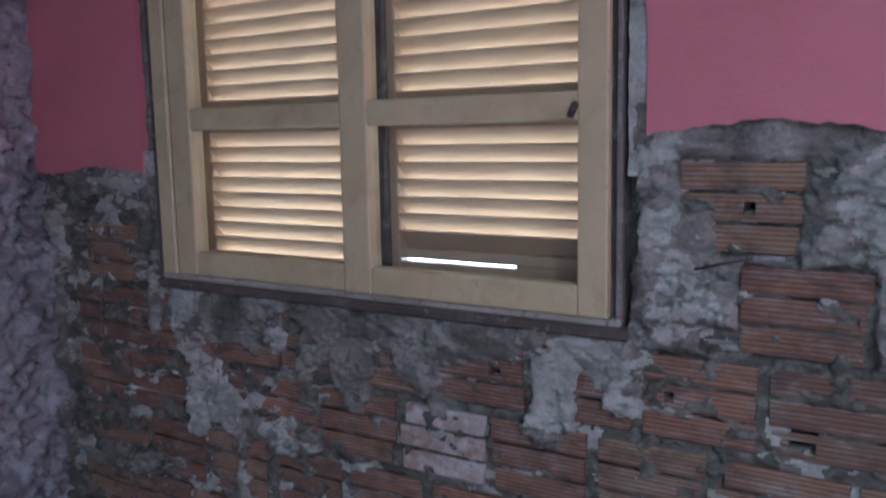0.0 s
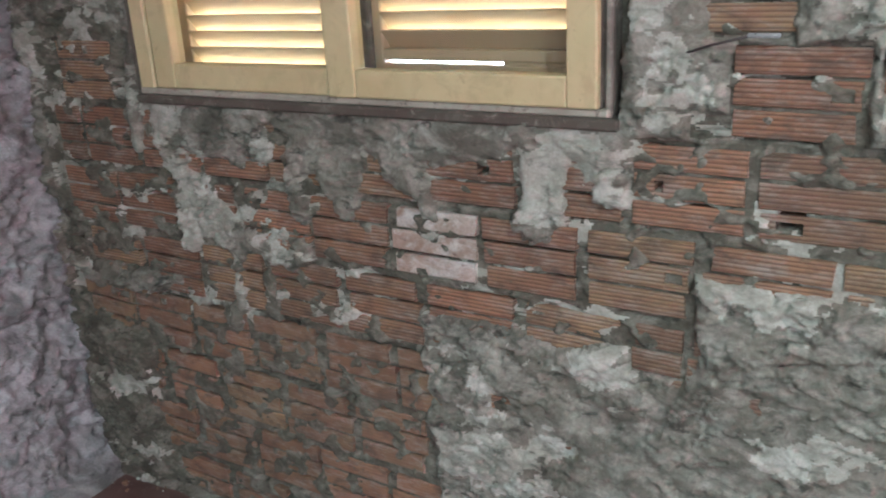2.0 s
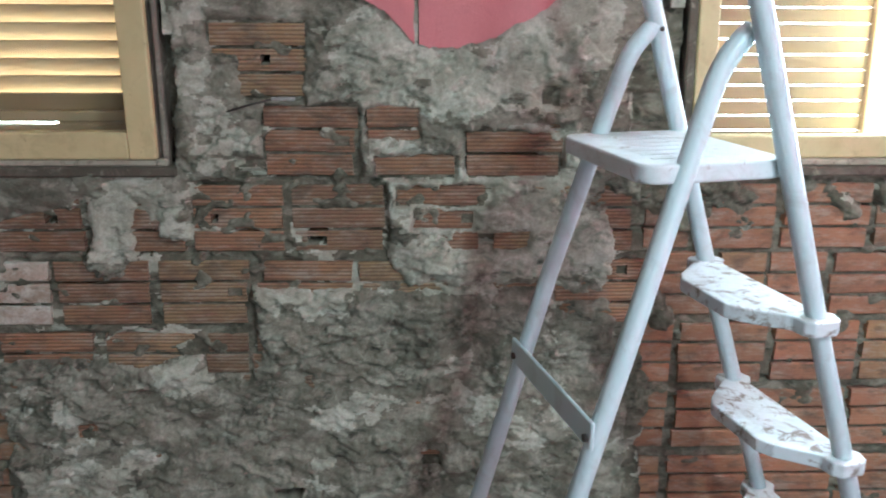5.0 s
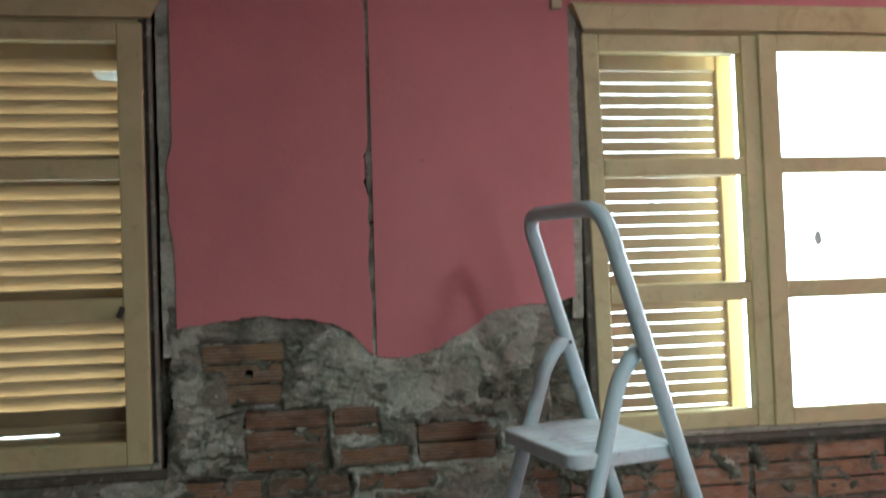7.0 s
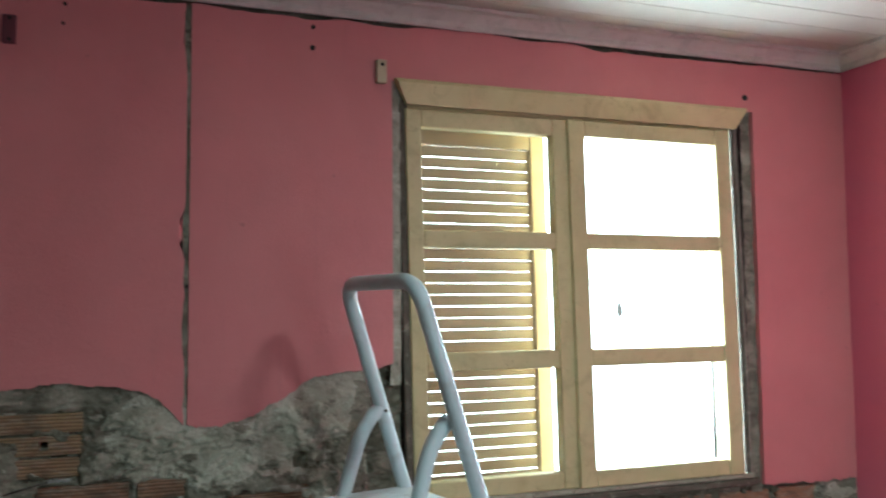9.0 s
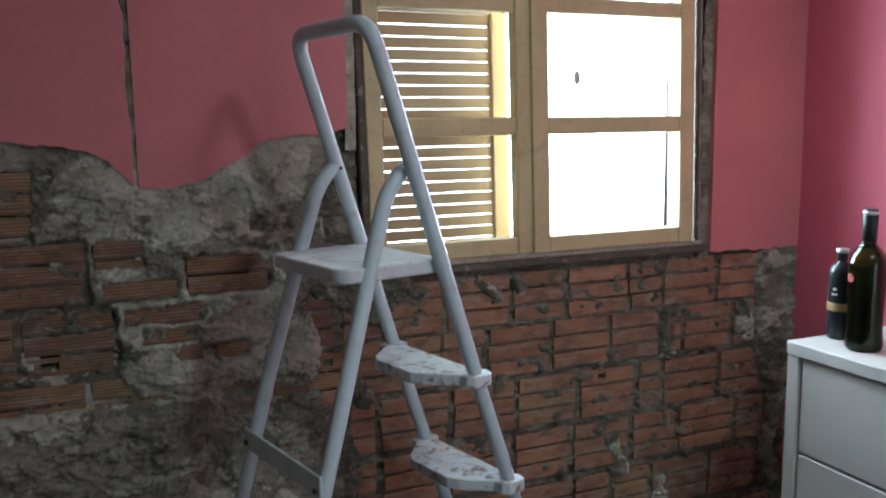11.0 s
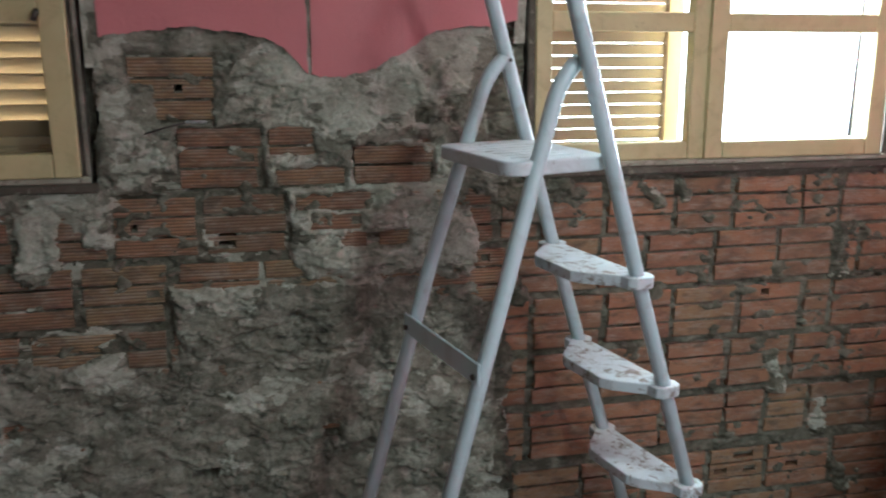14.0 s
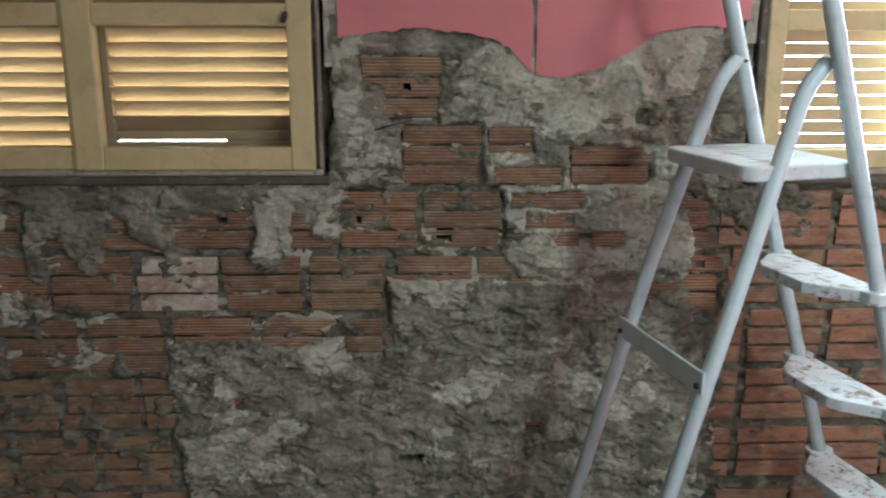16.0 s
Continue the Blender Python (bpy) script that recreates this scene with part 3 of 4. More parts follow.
floor = tagged(part("floor", box(LEFT - 0.2, RIGHT + 0.15, BACK - 0.15, 0.1, -0.12, 0.0), M_FLOOR), "dusty dark red cement floor with rubble dust", "floor", kind="structure")


def dust_ramp(u, v):
    w = 0.03 + 0.05 * fbm(u * 7, v * 0, 3, 131)
    return u, -v * w - 0.0, 0.012 * (1 - v) ** 2 * (0.2 + 1.2 * fbm(u * 12, v * 3, 3, 137)) + 0.001 * (1 - v) - 0.001


rubble = grid_mesh("plaster_dust", lines(LEFT, RIGHT - 0.01, 0.012), np.linspace(0, 1, 9), dust_ramp, [M_PLASTER])
tagged(rubble, "pale plaster dust heaped along the wall foot", "plaster dust", kind="stuff")
rubble_side = grid_mesh("plaster_dust", lines(-1.5, 0, 0.012), np.linspace(0, 1, 9),
                        lambda u, v: (LEFT + 0.02 + v * (0.09 + 0.05 * fbm(u * 7, v * 0, 3, 141)), u, 0.045 * (1 - v) ** 2 * (0.6 + 0.8 * fbm(u * 12, v * 3, 3, 147))), [M_SIDE_PLASTER])
tagged(rubble_side, "pale plaster dust heaped along the wall foot", "plaster dust", kind="stuff")


def ceiling_mesh():
    bm = bmesh.new()
    y = 0.08
    while y > BACK - 0.1:
        box(LEFT - 0.2, RIGHT + 0.15, y - 0.098, y, HIGH, HIGH + 0.012, 0.002, bm)
        y -= 0.10
    box(LEFT - 0.2, RIGHT + 0.15, BACK - 0.15, 0.1, HIGH + 0.008, HIGH + 0.1, 0, bm)
    return bm


ceiling = tagged(part("ceiling", ceiling_mesh(), M_CEILING), "off-white tongue and groove board ceiling", "ceiling", kind="structure")


def cornice_bm(length):
    prof = [(0, 0), (0.010, 0.0), (0.014, 0.006), (0.014, 0.016), (0.034, 0.034), (0.05, 0.036), (0.05, 0.045), (0, 0.045)]
    bm = bmesh.new()
    a = [bm.verts.new((0, -y, z)) for y, z in prof]
    b = [bm.verts.new((length, -y, z)) for y, z in prof]
    n = len(prof)
    for i in range(n):
        bm.faces.new((a[i], a[(i + 1) % n], b[(i + 1) % n], b[i]))
    bm.faces.new(a)
    bm.faces.new(list(reversed(b)))
    bmesh.ops.recalc_face_normals(bm, faces=bm.faces[:])
    return bm


c1 = tagged(part("cornice", cornice_bm(RIGHT - LEFT), M_CORNICE), "off-white moulding between wall and ceiling", "cornice", kind="structure")
c1.matrix_world = pose(LEFT, -0.018, HIGH - 0.045)
c2 = tagged(part("cornice", cornice_bm(-BACK - 0.02), M_CORNICE), "off-white moulding between wall and ceiling", "cornice", kind="structure")
c2.matrix_world = pose(RIGHT - 0.001, -0.02, HIGH - 0.045, 0, 0, -90)


# ---- windows ----
def louvre_shutter(name, x0, x1, z0, z1, y, parent, gaps, tilt, depth, pitch):
    """A leaf of slats between stiles and rails, hung outside the glass."""
    leaf = new(name)
    leaf.parent = parent
    leaf.matrix_world = pose(x0, y, 0)
    w = x1 - x0
    st = 0.045
    part("stile", box(0, st, 0, 0.028, z0, z1, 0.003), M_SHUTTER, leaf)
    part("stile", box(w - st, w, 0, 0.028, z0, z1, 0.003), M_SHUTTER, leaf)
    for a, b in gaps:
        part("rail", box(st, w - st, 0.001, 0.027, a, b, 0.002), M_SHUTTER, leaf)
    inner = sorted(gaps)
    for (a0, a1), (b0, b1) in zip(inner, inner[1:]):
        if b0 - a1 < 0.02:
            continue
        n = max(1, int(round((b0 - a1) / pitch)))
        half = depth * (b0 - a1) / (n * pitch)
        slat_mesh = mesh_from(box(st - 0.004, w - st + 0.004, -half, half, -0.0021, 0.0021, 0.001), "slat", M_SHUTTER)
        for k in range(n):
            s = new("slat", slat_mesh)
            s.parent = leaf
            z = a1 + (k + 0.5) * (b0 - a1) / n
            s.matrix_parent_inverse = Matrix.Identity(4)
            s.matrix_basis = pose(0, 0.014, z, tilt + random.uniform(-0.4, 0.4), random.uniform(-0.04, 0.04), 0)
    return leaf


def window(name, rect, stiles, zs, label, right_leaf, drop=0.0, trim=0.0):
    x0, x1, z0, z1 = rect
    win = tagged(new(name), label, "window", kind="structure")
    # old outer frame, weathered
    if right_leaf:
        part("frame_post", box(x0 + 0.006, x0 + 0.052, -0.016, 0.11, z0, z1, 0.004), M_CREAM, win)
        part("frame_bead", box(x0 - 0.006, x0 + 0.006, -0.014, 0.11, z0, z1, 0.002), M_OLD_FRAME, win, "weathered bare wood bead")
    else:
        part("frame_post", box(x0 + 0.011, x0 + 0.036, -0.012, 0.11, z0, z1, 0.003), M_OLD_FRAME, win, "weathered bare wood post")
    post = part("frame_post", box(x1 - 0.036, x1 - 0.011, -0.004, 0.11, z0, z1, 0.003), M_OLD_FRAME, win, "weathered bare wood post")
    part("bead", box(x1 - 0.0355, x1 - 0.027, -0.016, -0.003, z0 + 0.004, z1 - 0.004, 0.002), M_OLD_FRAME, post)
    part("bead", box(x1 - 0.021, x1 - 0.0115, -0.013, -0.003, z0 + 0.004, z1 - 0.004, 0.002), M_BEAD, post, "greyed wood bead with worn paint")
    part("frame_sill", box(x0 - 0.004, x1 + 0.004, -0.024, 0.15, z0 - 0.008, z0 + 0.012, 0.004), M_OLD_FRAME, win, "grimy worn wooden sill")
    part("sill_bead", box(x0 + 0.010, x1 - 0.012, -0.021, 0.02, z0 + 0.0125, z0 + 0.026, 0.003), M_SILL, win, "cracked cream paint on the sill bead")
    part("frame_head", box(x0 + 0.036, x1 - 0.036, -0.008, 0.11, z1 - 0.03, z1, 0.003), M_CREAM, win)
    part("packing", box(x0 - 0.004, x0 + 0.012, 0.03, 0.11, z0 - 0.02, z1 + 0.01), M_MORTAR, win)
    part("packing", box(x1 - 0.012, x1 + 0.004, 0.03, 0.11, z0 - 0.02, z1 + 0.01), M_MORTAR, win)
    part("jamb_lining", box(x0 + 0.036, x0 + 0.042, 0.022, 0.072, z0 + 0.01, z1 - 0.03), M_SHUTTER, win)
    if right_leaf:
        part("jamb_lining", box(x1 - 0.042, x1 - 0.036, 0.022, 0.072, z0 + 0.01, z1 - 0.03), M_SHUTTER, win)
    (a, b, wa, wb), (c, d, wc, wd) = stiles
    for l, r, yf, wl, wr in ((a, b, 0.004, wa, wb), (c, d, -0.006, wc, wd)):
        sash = new("sash")
        sash.parent = win
        part("stile", box(l, l + wl, yf - 0.022, yf + 0.016, zs[0][0], zs[-1][1], 0.004, None, 2), M_CREAM, sash)
        part("stile", box(r - wr, r, yf - 0.022, yf + 0.016, zs[0][0], zs[-1][1], 0.004, None, 2), M_CREAM, sash)
        for p, q in zs:
            part("rail", box(l + wl, r - wr, yf - 0.020, yf + 0.014, p, q, 0.004, None, 2), M_CREAM, sash)
        for (p0, p1), (q0, q1) in zip(zs, zs[1:]):
            g = part("pane", box(l + wl - 0.003, r - wr + 0.003, yf - 0.002, yf + 0.001, p1 - 0.003, q0 + 0.003), M_PANE, sash)
            g.visible_shadow = False
    # head casing with a sloped lower face
    zc = z1 - drop
    prof = [(-0.016, zc + 0.045), (-0.040, zc + 0.045), (-0.044, zc + 0.036), (-0.028, zc - 0.012), (-0.016, zc - 0.012)]
    bm = bmesh.new()
    ends = []
    for x, cut in ((x0 - 0.02, 0.03), (x1 + 0.02 - trim, -0.03)):
        ends.append([bm.verts.new((x + cut * (1 - (z - zc + 0.012) / 0.057), y, z)) for y, z in prof])
    n = len(prof)
    for i in range(n):
        bm.faces.new((ends[0][i], ends[0][(i + 1) % n], ends[1][(i + 1) % n], ends[1][i]))
    bm.faces.new(ends[0])
    bm.faces.new(list(reversed(ends[1])))
    bmesh.ops.recalc_face_normals(bm, faces=bm.faces[:])
    part("head_casing", bm, M_CREAM, win, "cream painted head casing cut at a mitre")
    bars = [(1.035, 1.098), (1.36, 1.395), (1.66, 1.695), (1.94, 2.0)]
    mid = (x0 + x1) / 2
    louvre_shutter("louvre_shutter", x0 + 0.036, mid - (0.004 if right_leaf else 0.06), 1.035, 2.0, 0.075, win, [(1.035, 1.064)] + (bars[1:] if right_leaf else [(1.36, 1.395), (1.66, 1.695), (1.922, 2.0)]),
                   *((-51, 0.0240, 0.0325) if right_leaf else (-80, 0.0141, 0.0300)))
    if right_leaf:
        slit = [(1.035, 1.106), (1.1115, 1.132)] + bars[1:]
        louvre_shutter("louvre_shutter", mid + 0.004, x1 - 0.036, 1.035, 2.0, 0.075, win, slit, -51, 0.0240, 0.0325)
        part("filler_strip", box(mid + 0.30, x1 - 0.082, 0.080, 0.098, 1.1063, 1.1112), M_SHUTTER, win)
        part("meeting_post", box(mid - 0.030, mid + 0.034, 0.055, 0.073, z0 + 0.008, z1 - 0.03, 0.004), M_OLD_FRAME, win, "weathered grey meeting post")
    return win


window_1 = window("window_1", W1, ((-1.284, -0.770, 0.058, 0.05), (-0.810, -0.286, 0.062, 0.052)),
                  [(1.056, 1.107), (1.366, 1.412), (1.664, 1.708), (1.958, 1.998)], "cream sash window with closed louvred wooden shutters", True)
window_2 = window("window_2", W2, ((0.708, 1.148, 0.040, 0.048), (1.140, 1.640, 0.048, 0.048)),
                  [(1.056, 1.099), (1.357, 1.402), (1.655, 1.697), (1.945, 1.988)], "cream sash window with one louvred shutter open to bright sky", False, 0.012, 0.035)


def lean(win, amount):
    """The sashes of a sagging window lean sideways above their sill."""
    done = set()
    for ob in win.children_recursive:
        if ob.name.startswith("slat"):
            ob.matrix_basis = Matrix.Translation((amount * (ob.matrix_basis.translation.z - 1.08), 0, 0)) @ ob.matrix_basis
        elif ob.type == "MESH" and not ob.name.startswith(("head_casing", "frame_sill")) and ob.data.name not in done:
            done.add(ob.data.name)
            for v in ob.data.vertices:
                v.co.x += amount * (v.co.z - 1.08)


lean(window_2, -0.021)
part("latch", tube([(-0.338, -0.034, 1.390), (-0.336, -0.044, 1.386), (-0.343, -0.042, 1.372)], 0.006, 8), M_METAL, window_1, "dark iron latch")

# ---- outside ----
ground = tagged(part("ground", box(-40, 40, THICK + 0.3, 60, -8.1, -8.0), M_SIDE_PLASTER), "bare ground outside the windows", "ground", kind="structure")
backdrop = tagged(part("backdrop", box(-30, 30, 24, 24.1, -8.0, 22), M_HAZE), "glaring white sky beyond the window", "sky", kind="structure")


# ---- step ladder ----
def step_ladder():
    yaw = 13.6
    pivot = Vector((0.957 * 0.5 + 0.29 * 0.503, 0.29 * 0.5 - 0.957 * 0.503, 0.0))
    root = thing("step_ladder", Matrix.Translation(pivot) @ pose(0, 0, 0, 0, 0, yaw) @ Matrix.Translation((-0.5, 0.503, 0)),
                 "white enamelled tubular step ladder with worn treads", "ladder")

    def half_width(z):
        return 0.145 + (0.9 - z) * (0.048 if z > 0.9 else 0.008)

    def near(z):
        return -0.503 - (half_width(z) if z < 0.9 else 0.145 + 0.02 * (z - 0.9))

    def far(z):
        return -0.503 + half_width(z)

    def rail(z):
        return 0.54 + (1.12 - z) * 0.352

    def leg(z):
        return 0.299 + (z - 0.83) * 0.285

    top = 1.559
    R = 0.0148
    a, b = (rail(top), near(top), top), (rail(top), far(top), top)
    pts = [(rail(0.0), near(0.0), 0.0), (rail(0.9), near(0.9), 0.9), (rail(1.4), near(1.4), 1.4)]
    pts += bend(pts[-1], a, b, 0.05) + bend(a, b, (rail(1.4), far(1.4), 1.4), 0.05)
    pts += [(rail(1.4), far(1.4), 1.4), (rail(0.9), far(0.9), 0.9), (rail(0.0), far(0.0), 0.0)]
    part("front_rail", tube(pts, R), M_LADDER, root, "bent white tube with a rounded handle")
    def inner(z):
        return -0.503 - half_width(z)

    for y in (inner, far):
        a = (rail(1.302) - 0.004, y(1.3), 1.306)
        b = (leg(1.262) + 0.012, y(1.27), 1.276)
        c = (leg(0.9), y(0.9), 0.9)
        p = [a, *bend(a, b, c, 0.05), c, (leg(0.0), y(0.0), 0.0)]
        back = part("rear_leg", tube(p, R), M_LADDER, root)
        part("hinge_plate", box(rail(1.30) - 0.020, rail(1.30) + 0.004, y(1.3) - 0.0125, y(1.3) + 0.0125, 1.294, 1.310, 0.006, None, 2), M_LADDER, back)
        part("rivet", tube([(rail(1.30), y(1.3) - 0.016, 1.30), (rail(1.30), y(1.3) + 0.016, 1.30)], 0.004, 8), M_METAL, back, "dark rivet")
        for d in (rail, leg):
            part("rubber_foot", tube([(d(0), y(0), 0.0), (d(0.035), y(0.035), 0.035)], 0.017, 12), M_CAP, root)
    # platform with rounded corners
    x0, x1, y0, y1, r = 0.325, 0.548, near(1.12) + 0.010, far(1.12) + 0.006, 0.03
    out = []
    for cx, cy, a0 in ((x1 - r, y1 - r, 0), (x0 + r, y1 - r, 90), (x0 + r, y0 + r, 180), (x1 - r, y0 + r, 270)):
        for k in range(6):
            a = radians(a0 + 18 * k)
            out.append((cx + r * math.cos(a), cy + r * math.sin(a)))
    part("platform", extrude_outline(out, 1.110, 1.137, 0.004), M_PLATFORM, root, "scuffed white top platform")
    # treads, each with two ears round the rails
    cy = -0.503
    for i, z in enumerate((0.901, 0.661, 0.416, 0.176)):
        d = rail(z)
        ear, body = half_width(z) + 0.026, half_width(z) - 0.028
        o = [(0.028, -ear + 0.008), (0.034, -ear + 0.03), (0.016, -body), (0.016, body), (0.034, ear - 0.03), (0.028, ear - 0.008), (0.018, ear), (-0.018, ear),
             (-0.030, ear - 0.012), (-0.032, ear - 0.035), (-0.084, body - 0.03), (-0.098, body - 0.055), (-0.098, -body + 0.055), (-0.084, -body + 0.03), (-0.032, -ear + 0.035), (-0.030, -ear + 0.012), (-0.018, -ear), (0.018, -ear)]
        part("tread", extrude_outline([(d + x, cy + y) for x, y in o], z - 0.022, z + 0.002, 0.003), M_TREAD, root, "white tread with paint worn to brown")
    for k in range(7):
        y = y0 + 0.045 + k * (y1 - y0 - 0.09) / 6
        part("grip_rib", box(x0 + 0.035, x1 - 0.055, y - 0.004, y + 0.004, 1.1365, 1.1377, 0.0005), M_PLATFORM, root)
    brace = part("cross_brace", box(leg(0.765) - 0.019, leg(0.765) - 0.013, near(0.76) - 0.014, far(0.76) + 0.014, 0.742, 0.786, 0.002), M_LADDER, root)
    for y in (near, far):
        part("bolt", tube([(leg(0.765) - 0.024, y(0.76), 0.757), (leg(0.765) - 0.018, y(0.76), 0.757)], 0.006, 8), M_METAL, brace, "dark bolt head")
    return root


step_ladder()


# ---- chest of drawers and bottles ----
def chest():
    x0, x1, y0, y1 = 1.60, RIGHT - 0.02, -1.25, -0.426
    root = thing("chest_of_drawers", pose(x0, y1, 0), "white lacquered chest of drawers against the pink wall", "chest of drawers")
    w, dp = y1 - y0, x1 - x0
    part("top", box(-0.004, dp, -w, 0.0, 0.838, 0.870, 0.003), M_CABINET, root)
    part("side_panel", box(0.0, dp, -0.036, -0.001, 0.0, 0.836, 0.002), M_CABINET, root)
    part("side_panel", box(0.0, dp, -w, -w + 0.036, 0.0, 0.836, 0.002), M_CABINET, root)
    part("back_panel", box(dp - 0.01, dp, -w + 0.037, -0.037, 0.05, 0.836), M_CABINET, root)
    part("plinth", box(0.03, dp - 0.012, -w + 0.037, -0.037, 0.0, 0.115), M_CABINET, root)
    for z0, z1 in ((0.607, 0.834), (0.368, 0.601), (0.125, 0.362)):
        part("drawer", box(0.006, dp - 0.03, -w + 0.039, -0.039, z0, z1, 0.003), M_CABINET, root)
    return root


chest()


# ---- bottles on the chest ----
TOP = 0.870


def green_bottle():
    root = thing("green_bottle", pose(1.688, -0.562, TOP, 0, 0, 20) @ Matrix.Scale(0.94, 4), "green glass bottle of dark oil with a black cap", "bottle")
    prof = [(0.036, 0.0), (0.042, 0.006), (0.043, 0.02), (0.040, 0.05), (0.0405, 0.10), (0.043, 0.16), (0.043, 0.205), (0.040, 0.222), (0.030, 0.240), (0.018, 0.256), (0.0145, 0.268), (0.014, 0.30)]
    part("glass", lathe(prof), M_GREEN_GLASS, root)
    part("oil", lathe([(r - 0.003, z + (0.004 if i == 0 else 0)) for i, (r, z) in enumerate(prof[:7])] + [(0.038, 0.206)]), M_LIQUID, root, "dark oil filling the bottle to the shoulder")
    cap = part("cap", lathe([(0.0165, 0.262), (0.0168, 0.30), (0.0172, 0.318), (0.0172, 0.335), (0.015, 0.338)]), M_CAP, root, "black plastic cap")
    part("cap_ring", lathe([(0.0176, 0.326), (0.0178, 0.330), (0.0176, 0.334)]), M_SILVER, cap, "silver ring")
    bm = bmesh.new()
    r = 0.0452
    ring = [bm.verts.new((r * math.cos(radians(147) + 0.011 / r * math.cos(q * math.tau / 16)), r * math.sin(radians(147) + 0.011 / r * math.cos(q * math.tau / 16)), 0.176 + 0.011 * math.sin(q * math.tau / 16))) for q in range(16)]
    bm.faces.new(ring)
    part("seal", bm, M_RED, root, "round red seal")
    return root


def black_bottle():
    root = thing("black_bottle", pose(1.722, -0.462, TOP, 0, 0, -20) @ Matrix.Scale(0.95, 4), "slim black bottle with a gold band and silver cap", "bottle")
    part("body", lathe([(0.026, 0.0), (0.029, 0.004), (0.0295, 0.02), (0.0295, 0.15), (0.029, 0.168), (0.024, 0.182), (0.014, 0.190), (0.0125, 0.196)]), M_BLACK_BOTTLE, root)
    neck = part("neck", lathe([(0.0125, 0.193), (0.0128, 0.213), (0.0145, 0.215), (0.0145, 0.218)]), M_CAP, root)
    part("cap", lathe([(0.0150, 0.2165), (0.0155, 0.219), (0.0155, 0.225), (0.0145, 0.226)]), M_SILVER, neck, "silver cap rim")
    part("gold_band", lathe([(0.0298, 0.072), (0.0300, 0.074), (0.0300, 0.090), (0.0298, 0.092)]), M_GOLD, root, "dull gold band")
    for z, w in ((0.125, 0.36), (0.112, 0.5)):
        bm = bmesh.new()
        arc = [radians(215) + w * (q / 6 - 0.5) for q in range(7)]
        lo = [bm.verts.new((0.0300 * math.cos(a), 0.0300 * math.sin(a), z)) for a in arc]
        hi = [bm.verts.new((0.0300 * math.cos(a), 0.0300 * math.sin(a), z + 0.005)) for a in arc]
        for q in range(6):
            bm.faces.new((lo[q], lo[q + 1], hi[q + 1], hi[q]))
        part("print_bar", bm, M_PRINT, root, "pale bar of print")
    return root


green_bottle()
black_bottle()

# ---- small things on the walls ----
WALLFACE = -0.0215
blk = thing("wood_block", pose(0.628, WALLFACE, 2.040), "bare wooden fixing block with a screw hole", "wood block")
part("block", box(-0.012, 0.012, -0.012, 0.006, 0.0, 0.056, 0.002), M_TAN, blk)
part("screw_hole", tube([(0.001, -0.0135, 0.044), (0.001, -0.008, 0.044)], 0.0045, 10), M_DARK, blk)
plate = thing("fixing_plate", pose(-0.163, WALLFACE, 2.058), "painted over curtain rail plate with two screws", "plate")
part("plate", box(-0.013, 0.013, -0.007, 0.006, 0.0, 0.060, 0.002), M_PLATE, plate)
for z in (0.008, 0.052):
    part("screw", tube([(0.001, -0.009, z), (0.001, -0.004, z)], 0.004, 10), M_DARK, plate)
for x, z, r in ((-0.059, 2.154, 0.0042), (-0.062, 2.112, 0.0034), (0.466, 2.160, 0.0050), (0.465, 2.111, 0.0058), (0.193, 1.560, 0.0045), (1.684, 2.088, 0.0075)):
    plug = thing("wall_plug", pose(x, WALLFACE, z), "dark empty screw plug in the pink wall", "wall plug", "wall plugs")
    part("plug", tube([(0, -0.0025, 0), (0, 0.008, 0)], r, 10), M_DARK, plug)
twig = thing("splinter", pose(-0.09, -0.018, 1.158), "pale wood splinter stuck in the broken plaster", "splinter")
part("splinter_wood", tube([(-0.10, 0.012, -0.026), (-0.03, -0.002, -0.004), (0.03, -0.008, 0.011)], 0.0022, 6), M_METAL, twig)
part("splinter_tip", box(0.018, 0.062, -0.010, -0.003, 0.006, 0.013, 0.002), M_SIDE_PLASTER, twig)
# paper scraps left on the open pane of the second window
for x, z, w, h in ((1.272, 1.500, 0.010, 0.020), (1.262, 1.452, 0.008, 0.003), (1.282, 1.451, 0.003, 0.003)):
    bm = bmesh.new()
    bm.faces.new([bm.verts.new((x + w * math.cos(q * math.tau / 9) * (0.8 + 0.4 * random.random()), -0.0095, z + h * math.sin(q * math.tau / 9) * (0.8 + 0.4 * random.random()))) for q in range(9)])
    part("paper_scrap", bm, M_PRINT, window_2, "scrap of sticker on the glass")

# ---- crumbs of plaster and brick along the wall foot ----
def crumbs(count, mat, label, seed):
    rnd = random.Random(seed)
    bm = bmesh.new()
    for _ in range(count):
        x = rnd.uniform(LEFT + 0.1, 1.97)
        y = -0.03 - 0.30 * rnd.random() ** 2.2
        r = 0.003 + 0.012 * rnd.random() ** 3
        m = Matrix.LocRotScale((x, y, r * 0.5), Euler((rnd.random() * 6, rnd.random() * 6, rnd.random() * 6)), (r, r * rnd.uniform(0.6, 1.2), r * rnd.uniform(0.5, 0.9)))
        made = bmesh.ops.create_icosphere(bm, subdivisions=1, radius=1.0, matrix=m)
        for v in made["verts"]:
            v.co += Vector((rnd.uniform(-1, 1), rnd.uniform(-1, 1), rnd.uniform(-1, 1))) * r * 0.25
    return tagged(part("rubble", bm, mat), label, "rubble", kind="stuff")


crumbs(240, M_SKIM, "pale crumbs of plaster on the floor", 3)
crumbs(110, M_BRICK, "small brick crumbs on the floor", 4)

